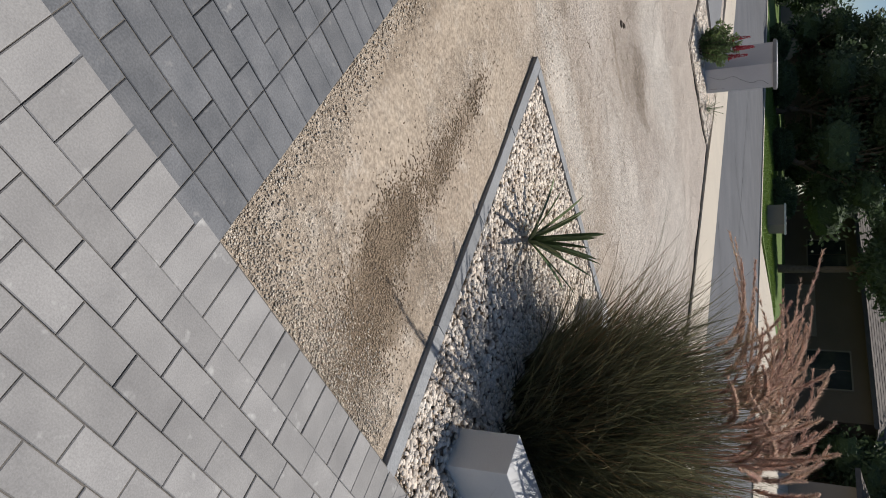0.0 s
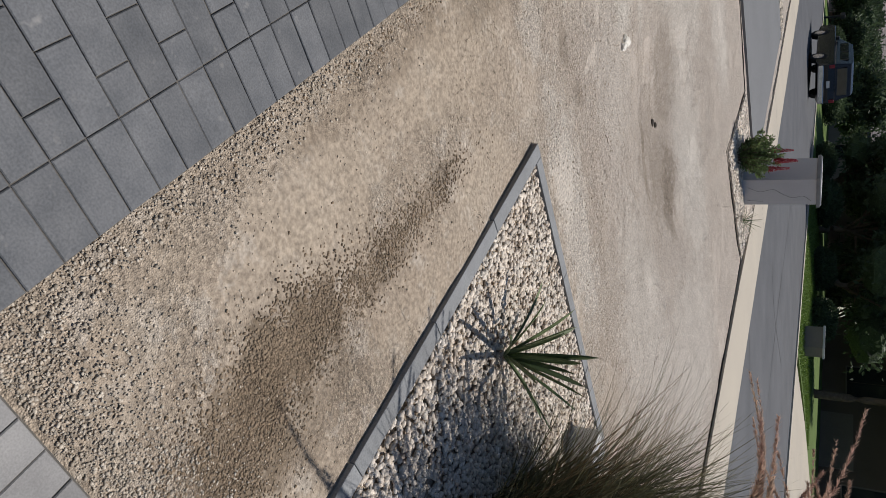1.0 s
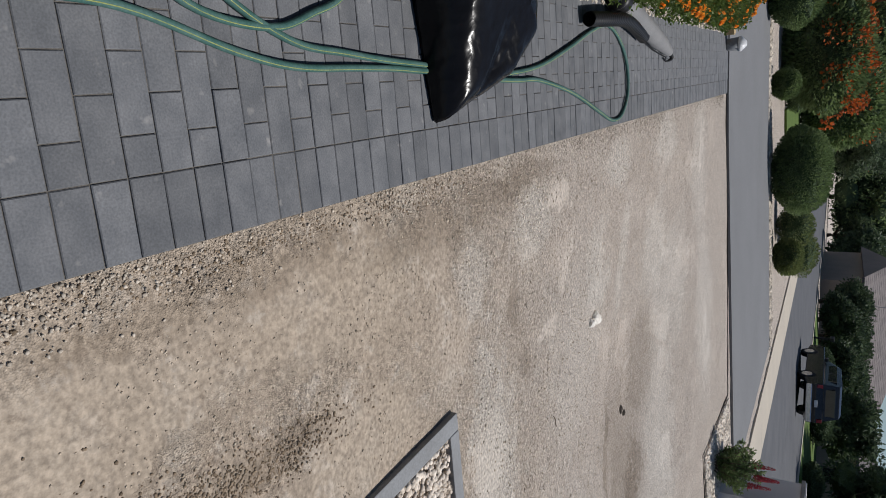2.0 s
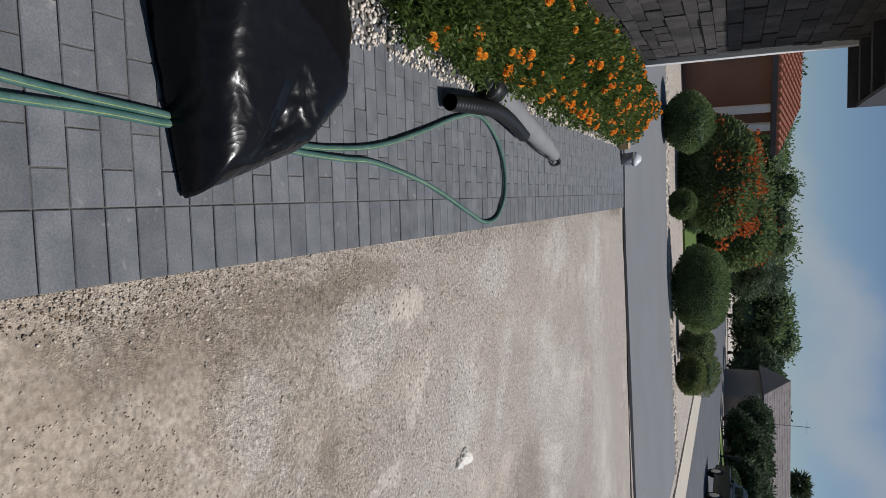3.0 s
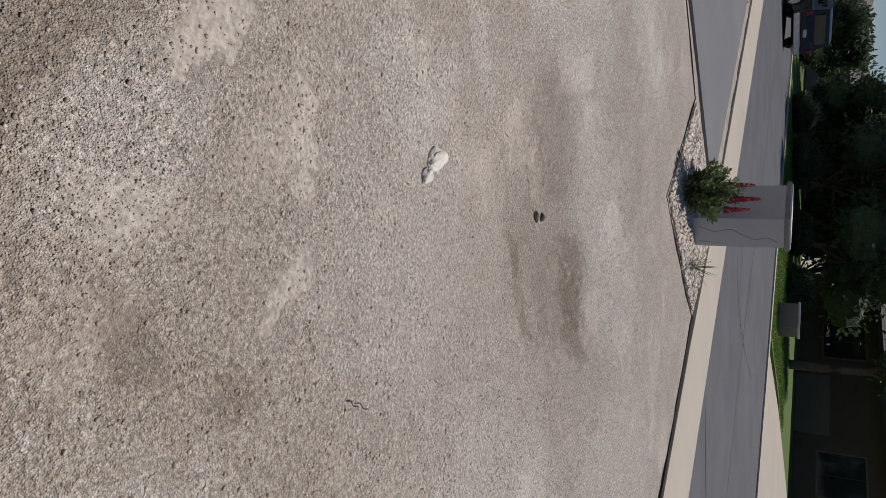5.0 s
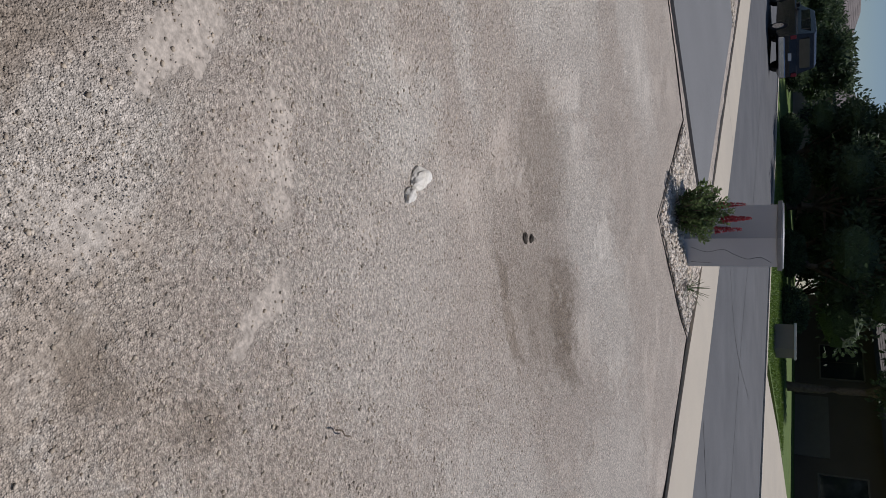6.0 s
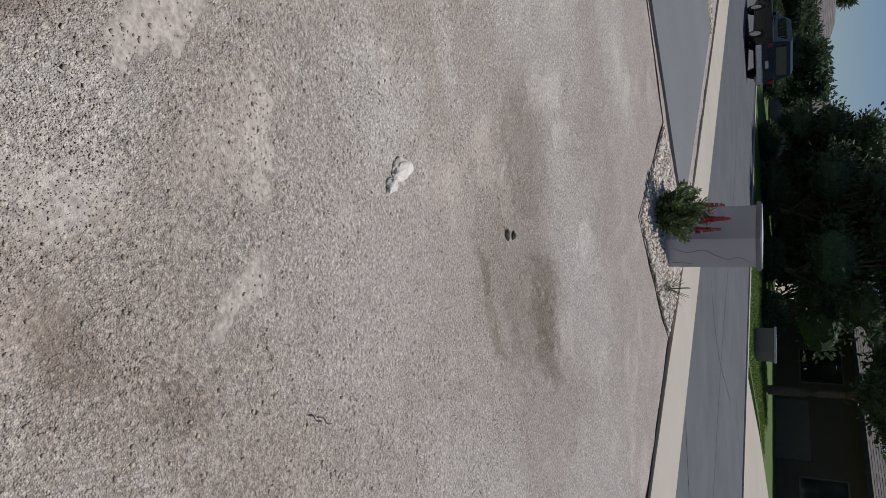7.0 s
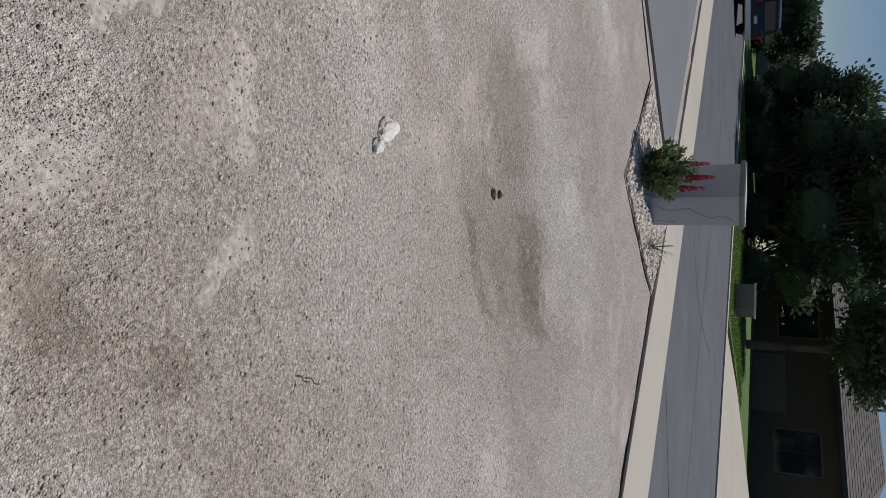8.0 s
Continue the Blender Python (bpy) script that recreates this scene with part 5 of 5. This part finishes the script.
# ---- lawns and drives across the street ----
lawn = new("lawn", sheet("lawn", np.arange(18.75, 34.1, 1.2), np.arange(19.6, 62, 1.5), 0.04, M["lawn"], 0.2, ripple=0.03, slope=0.045))
tagged(lawn, "green front lawn across the street", "lawn", kind="structure")
lawn = new("lawn_near", sheet("lawn_near", np.arange(1.2, 4.5, 0.8), np.arange(24.5, 33, 1.2), 0.03, M["lawn"], 0.1, ripple=0.02))
tagged(lawn, "small green lawn in the yard across the lane", "lawn", kind="structure")
gr = np.random.default_rng(8)
n = 26000
gxy = np.column_stack([gr.uniform(18.8, 24.5, n), gr.uniform(19.7, 34, n)])
roots = np.column_stack([gxy, level(gxy[:, 0], gxy[:, 1]) + 0.04 + 0.045 * (gxy[:, 0] - 18.75)])
dirs = np.column_stack([gr.normal(0, 0.3, n), gr.normal(0, 0.3, n), np.ones(n)])
turf = new("turf", blade_mesh("turf", roots, dirs / np.linalg.norm(dirs, axis=1, keepdims=True), gr.uniform(0.05, 0.11, n), gr.uniform(0, 0.3, n), 0.018, M["grass"], 9, 3))
tagged(turf, "short green lawn grass", "grass", kind="stuff")
drive = new("drive", sheet("drive", np.arange(18.75, 33.1, 1.5), np.arange(8.0, 19.61, 1.2), 0.052, M["concrete"], 0.2, slope=0.06))
tagged(drive, "pale concrete driveway across the street", "driveway", kind="structure")

wall_z = lv(20.4, 22)
block = empty("garden_wall", (20.5, 21.9, wall_z + 0.03))
part("body", box((-0.25, -0.6, 0), (0.25, 0.6, 0.72), 0.01), M["grey_wall"], block)
part("coping", box((-0.29, -0.64, 0.722), (0.29, 0.64, 0.80), 0.01), M["post_stucco"], block, "pale coping slab")
tagged(block, "short grey stucco garden wall on the lawn", "wall")


# ---- houses ----
def window(name, parent, x, y, z, wide, tall, face):
    """face: the axis and sign of the wall it sits in."""
    w = empty(name, (x, y, z))
    w.parent = parent
    if face == "-x":
        part("frame", add_box(add_box(add_box(box((-0.06, -wide / 2 - 0.08, -0.08), (0.0, -wide / 2, tall + 0.08)), (-0.06, wide / 2, -0.08), (0.0, wide / 2 + 0.08, tall + 0.08)), (-0.06, -wide / 2, -0.08), (0.0, wide / 2, 0.0)), (-0.06, -wide / 2, tall), (0.0, wide / 2, tall + 0.08)), M["frame"], w)
        part("pane", box((-0.02, -wide / 2, 0), (-0.01, -0.02, tall)), M["glass"], w)
        part("pane", box((-0.02, 0.02, 0), (-0.01, wide / 2, tall)), M["glass"], w)
    else:
        part("frame", add_box(add_box(add_box(box((-wide / 2 - 0.08, -0.06, -0.08), (-wide / 2, 0.0, tall + 0.08)), (wide / 2, -0.06, -0.08), (wide / 2 + 0.08, 0.0, tall + 0.08)), (-wide / 2, -0.06, -0.08), (wide / 2, 0.0, 0.0)), (-wide / 2, -0.06, tall), (wide / 2, 0.0, tall + 0.08)), M["frame"], w)
        part("pane", box((-wide / 2, -0.02, 0), (-0.02, -0.01, tall)), M["glass"], w)
        part("pane", box((0.02, -0.02, 0), (wide / 2, -0.01, tall)), M["glass"], w)
    return w


def tile_slope(name, corner, along, up, rows, cols, mat, parent, curved=True):
    """A roof slope of overlapping barrel tiles, joined; along and up are edge vectors."""
    corner, along, up = Vector(corner), Vector(along), Vector(up)
    nrm = along.cross(up).normalized()
    verts, faces = [], []
    for r in range(rows):
        for c in range(cols):
            o = corner + along * (c / cols) + up * (r / rows)
            a, u = along / cols, up / rows * 1.12
            k = len(verts)
            hgt = min(a.length * 0.45, 0.12) if curved else 0.015
            for s in (0.0, 0.2, 0.5, 0.8, 1.0):
                bulge = hgt * math.sin(math.pi * s)
                verts.append(o + a * s + nrm * (bulge + 0.05))
                verts.append(o + a * s + u + nrm * (bulge * 0.8 + 0.012))
            for s in range(4):
                faces.append((k + 2 * s, k + 2 * s + 2, k + 2 * s + 3, k + 2 * s + 1))
            verts += [o + nrm * 0.0, o + a + nrm * 0.0]
            faces.append((k, k + 10, k + 11, k + 8, k + 6, k + 4, k + 2))
    return part(name, mesh_of(name, verts, faces, mat), None, parent)


# brown house with clay tiles behind the bush
hz = lv(-3, 24)
brown = empty("brown_house", (-5.9, 24.0, hz - 0.05), 24)
part("wall", box((-6, 0, 0), (4.5, 8, 2.85)), M["brown_wall"], brown)
tile_slope("tile_roof", (-6.5, -0.55, 2.74), (11.5, 0, 0), (0, 4.6, 0.95), 11, 44, M["tile"], brown)
part("gable", mesh_of("gable", [(4.5, 0.01, 2.85), (4.5, 8, 2.85), (4.5, 4.0, 3.6), (4.3, 0.01, 2.85), (4.3, 8, 2.85), (4.3, 4.0, 3.6)], [(0, 1, 2), (5, 4, 3), (0, 3, 4, 1), (1, 4, 5, 2), (2, 5, 3, 0)], M["brown_wall"]), None, brown)
part("fascia", box((-6.5, -0.6, 2.62), (5.0, -0.56, 2.76)), M["eave"], brown)
for px in (3.5, 4.1):
    part("porch_column", box((px - 0.11, -0.5, 0), (px + 0.11, -0.28, 2.6), 0.01), M["trim_white"], brown, "white porch column")
window("window", brown, 1.2, -0.003, 1.0, 1.4, 1.2, "-y")
tagged(brown, "brown stucco house with red clay tile roof", "house")


def hip_house(x, y, wide, deep, wall_h, roof_h, wall_mat, roof_mat, label, windows, gable=False):
    """A house with a hip roof, or a gable at one end; wide along y, deep along x, its front to -x."""
    z = lv(x, y) - 0.05
    h = empty("house", (x, y, z))
    part("wall", box((0, -wide / 2, 0), (deep, wide / 2, wall_h)), M[wall_mat], h)
    o = 0.6
    a = [(-o, -wide / 2 - o, wall_h), (deep + o, -wide / 2 - o, wall_h), (deep + o, wide / 2 + o, wall_h), (-o, wide / 2 + o, wall_h)]
    inset = min(deep, wide) / 2
    rd = [(deep / 2, -wide / 2 + inset, wall_h + roof_h), (deep / 2, wide / 2 + o if gable else wide / 2 - inset, wall_h + roof_h)]
    roofb = part("roof", mesh_of("roof", [(q[0], q[1], q[2] + 0.002) for q in a] + rd, [(0, 1, 2, 3), (0, 4, 1), (1, 4, 5, 2), (2, 5, 3), (3, 5, 4, 0)], M[roof_mat]), None, h)
    part("fascia", box((-o - 0.03, -wide / 2 - o, wall_h - 0.16), (-o, wide / 2 + o, wall_h + 0.05)), M["eave"], h)
    # courses of the front slope
    verts, faces = [], []
    rows = 16
    for r in range(rows):
        t0, t1 = r / rows, (r + 1) / rows
        p0, p1 = Vector(a[0]).lerp(Vector(rd[0]), t0), Vector(a[3]).lerp(Vector(rd[1]), t0)
        q0, q1 = Vector(a[0]).lerp(Vector(rd[0]), t1), Vector(a[3]).lerp(Vector(rd[1]), t1)
        n = Vector((-roof_h, 0, deep / 2 + o)).normalized()
        cols = 40
        for c in range(cols):
            s0, s1 = c / cols, (c + 1) / cols
            k = len(verts)
            lift = 0.03 + 0.015 * ((c * 7 + r * 3) % 5) / 5
            verts += [p0.lerp(p1, s0) + n * lift, p0.lerp(p1, s1) + n * lift, q0.lerp(q1, s1) + n * 0.02, q0.lerp(q1, s0) + n * 0.02, p0.lerp(p1, s0), p0.lerp(p1, s1)]
            faces += [(k, k + 3, k + 2, k + 1), (k, k + 1, k + 5, k + 4)]
    part("roof_covering", mesh_of("roof_covering", verts, faces, M[roof_mat]), None, h)
    for wy, wz, ww, wt in windows:
        window("window", h, -0.003, wy, wz, ww, wt, "-x")
    tagged(h, label, "house")
    return h


# front wall takes the stucco whose colour includes the tree shade
hr = hip_house(33.0, 29.0, 17.0, 11.0, 4.7, 2.6, "shaded_tan_wall", "tile_tan", "tan stucco house, wall colour darkened for tree shade, pale tile roof", [(3.1, 2.0, 2.4, 2.0), (-5.4, 1.8, 2.4, 2.0), (6.4, 2.6, 0.8, 1.1)])
part("garage_door", box((-0.06, -3.2, 0.05), (-0.004, 0.6, 2.3)), M["frame"], hr)
hip_house(31.0, 9.0, 14.0, 10.0, 3.6, 2.4, "grey_wall", "tile_tan", "greige stucco house with pale tile roof behind trees", [(3.6, 1.0, 2.0, 1.5), (-2.5, 1.0, 2.0, 1.5)])
far_house = hip_house(31.0, 76.0, 20.0, 12.0, 3.7, 2.9, "grey_wall", "shingle", "grey-brown house with a long shingle roof far off", [(6.5, 1.2, 2.2, 1.6), (-3.5, 1.2, 2.2, 1.6)], gable=True)
far_house.rotation_euler[2] = radians(90)
hip_house(28.5, 54.0, 15.0, 11.0, 3.2, 2.9, "grey_wall", "shingle", "grey-brown house with a shingle hip roof behind trees", [(3.2, 1.0, 2.0, 1.4), (-3.0, 1.0, 2.0, 1.4)])

antenna = empty("antenna_mast", (24.0, 78.0, 4.5))
antenna.matrix_basis = pose(23.6, 76.4, lv(24, 76))
part("mast", mesh_of("mast", *tube([(0, 0, 0), (0, 0, 7.9)], [0.05, 0.035], 8), M["steel"]), None, antenna)
part("crossbar", mesh_of("crossbar", *tube([(-0.7, 0, 7.6), (0.7, 0, 7.6)], [0.02, 0.02], 6), M["steel"]), None, antenna)
tagged(antenna, "thin grey antenna mast beside a far house", "antenna")


def palm(x, y, tall, seed):
    t = empty("palm_tree", (x, y, lv(x, y) - 0.03))
    r = np.random.default_rng(seed)
    part("trunk", mesh_of("trunk", *tube([(0, 0, 0), (0.1, 0, tall * 0.5), (0, 0, tall)], [0.22, 0.18, 0.16], 10), M["bark"], True), None, t)
    n = 1600
    p, d = leaf_cloud((0, 0, tall), (1.4, 1.4, 1.1), n, seed, 0.1)
    part("crown", leaves("crown", p * 1.0, d + [0, 0, -0.2], r.uniform(0.5, 1.0, n), M["leaf_dark"], seed, aspect=0.12, spread=0.5), None, t)
    tagged(t, "fan palm rising behind a far roof", "palm tree")


palm(36.6, 94.0, 8.4, 4)

mailbox = empty("mailbox", (19.3, 54.0, lv(19.3, 54)))
part("post", box((-0.06, -0.06, 0), (0.06, 0.06, 1.05), 0.006), M["mail"], mailbox)
part("box", box((-0.14, -0.28, 1.052), (0.14, 0.28, 1.35), 0.05), M["mail"], mailbox)
tagged(mailbox, "dark mailbox on a post beside the street", "mailbox")


# ---- dark sport utility vehicle on the street ----
def profile_body(name, pts, half, mat, parent, inset=0.0, z0=0.0):
    """A side outline given as (y, z), extruded across x, narrower at the top."""
    verts, faces = [], []
    n = len(pts)
    zt = max(z for _, z in pts)
    zb = min(z for _, z in pts)
    for s in (-1, 1):
        for y, z in pts:
            k = half - inset * (z - zb) / (zt - zb)
            verts.append((s * k, y, z))
    faces.append(tuple(range(n)))
    faces.append(tuple(range(2 * n - 1, n - 1, -1)))
    for i in range(n):
        j = (i + 1) % n
        faces.append((i, n + i, n + j, j))
    bm = bmesh.new()
    me = mesh_of(name, verts, faces, mat)
    bm.from_mesh(me)
    bmesh.ops.recalc_face_normals(bm, faces=bm.faces)
    bmesh.ops.bevel(bm, geom=list(bm.edges), offset=0.035, segments=2, affect="EDGES", profile=0.6)
    return part(name, bm, mat, parent)


car = empty("suv", (13.9, 31.0, lv(13.9, 33.0) + 0.01))
profile_body("body", [(0.0, 0.38), (-0.05, 0.75), (0.02, 1.02), (4.45, 0.98), (4.60, 0.80), (4.58, 0.36), (4.0, 0.27), (0.4, 0.27)], 0.92, M["car_paint"], car, 0.04)
profile_body("cabin", [(0.06, 1.0), (0.22, 1.62), (0.55, 1.70), (2.35, 1.66), (3.10, 1.0)], 0.86, M["car_paint"], car, 0.14)
for sgn in (-1, 1):
    part("side_window", box((sgn * 0.80 - 0.025, 0.55, 1.06), (sgn * 0.80 + 0.025, 1.35, 1.52), 0.02), M["glass"], car)
    part("side_window", box((sgn * 0.80 - 0.025, 1.42, 1.06), (sgn * 0.80 + 0.025, 2.35, 1.52), 0.02), M["glass"], car)
    part("tail_light", box((sgn * 0.80 - 0.07, -0.075, 0.80), (sgn * 0.80 + 0.07, -0.03, 1.0), 0.01), M["red"], car, "red tail light")
    part("mirror", box((sgn * 0.98 - 0.09, 2.55, 1.0), (sgn * 0.98 + 0.09, 2.68, 1.14), 0.03), M["car_paint"], car)
part("rear_window", box((-0.62, 0.085, 1.08), (0.62, 0.125, 1.48), 0.02), M["glass"], car)
part("bumper", box((-0.88, -0.12, 0.36), (0.88, 0.0, 0.60), 0.04), M["chrome"], car, "bright rear bumper")
part("number_plate", box((-0.16, -0.075, 0.70), (0.16, -0.055, 0.82), 0.004), M["white_plastic"], car)
for wx in (-0.82, 0.82):
    for wy in (0.92, 3.66):
        wheel = part("wheel", mesh_of("wheel", *tube([(wx - 0.11, wy, 0.35), (wx - 0.09, wy, 0.35), (wx + 0.09, wy, 0.35), (wx + 0.11, wy, 0.35)], [0.31, 0.35, 0.35, 0.31], 26), M["rubber"], False), None, car)
        out = math.copysign(0.112, wx)
        part("rim", mesh_of("rim", *tube([(wx + out * 0.9, wy, 0.35), (wx + out * 1.05, wy, 0.35)], [0.23, 0.21], 20), M["chrome"], False), None, wheel, "bright alloy rim")
tagged(car, "dark sport utility vehicle on the street", "car")

# ---- pavers, last ----
for i in range(0, 117):
    lay("border_paver", dark_x, dark_bed, 0.10, 0.01 + 0.1 * i)
near_cells, far_cells = [], []
for i in range(0, 117):
    y = 0.01 + 0.1 * i
    left = -2.8 if y < 3.75 else -0.62
    halved = i % 2 == 0
    x = 0.0
    if halved:
        near_cells.append((-0.05, y, 1))
        x = -0.1
    while x > left:
        (near_cells if (x > -0.75 and y < 6.0) else far_cells).append((x - 0.1, y, 0))
        x -= 0.2
singles = sorted(near_cells, key=lambda c: c[1])
for x, y, half in singles[:300]:
    lay("paver", dark_half if half else dark_x, dark_bed, x, y)
rest = singles[300:] + far_cells
tagged(part("more_pavers", joined_pavers("more_pavers", [(x, y) for x, y, h in rest if not h], dark_x, M["paver"]), None, dark_bed), kind="stuff")
halves = [(x, y) for x, y, h in rest if h]
if halves:
    tagged(part("more_half_pavers", joined_pavers("more_half_pavers", halves, dark_half, M["paver"]), None, dark_bed), kind="stuff")

for i in range(-28, 44):
    lay("border_paver", light_y, light_bed, 0.05 + 0.1 * i, -0.103)
cells, more = [], []
for r in range(0, 36):
    y = -0.25 - 0.1 * r
    off = 0.0 if r % 2 else 0.1
    for c in range(-14, 22):
        x = off + 0.2 * c
        (cells if (-1.0 < x < 2.2 and y > -1.4) else more).append((x, y))
for x, y in cells[:300]:
    lay("paver", light_x, light_bed, x, y)
tagged(part("more_pavers", joined_pavers("more_pavers", cells[300:] + more, light_x, M["light_paver"]), None, light_bed), kind="stuff")
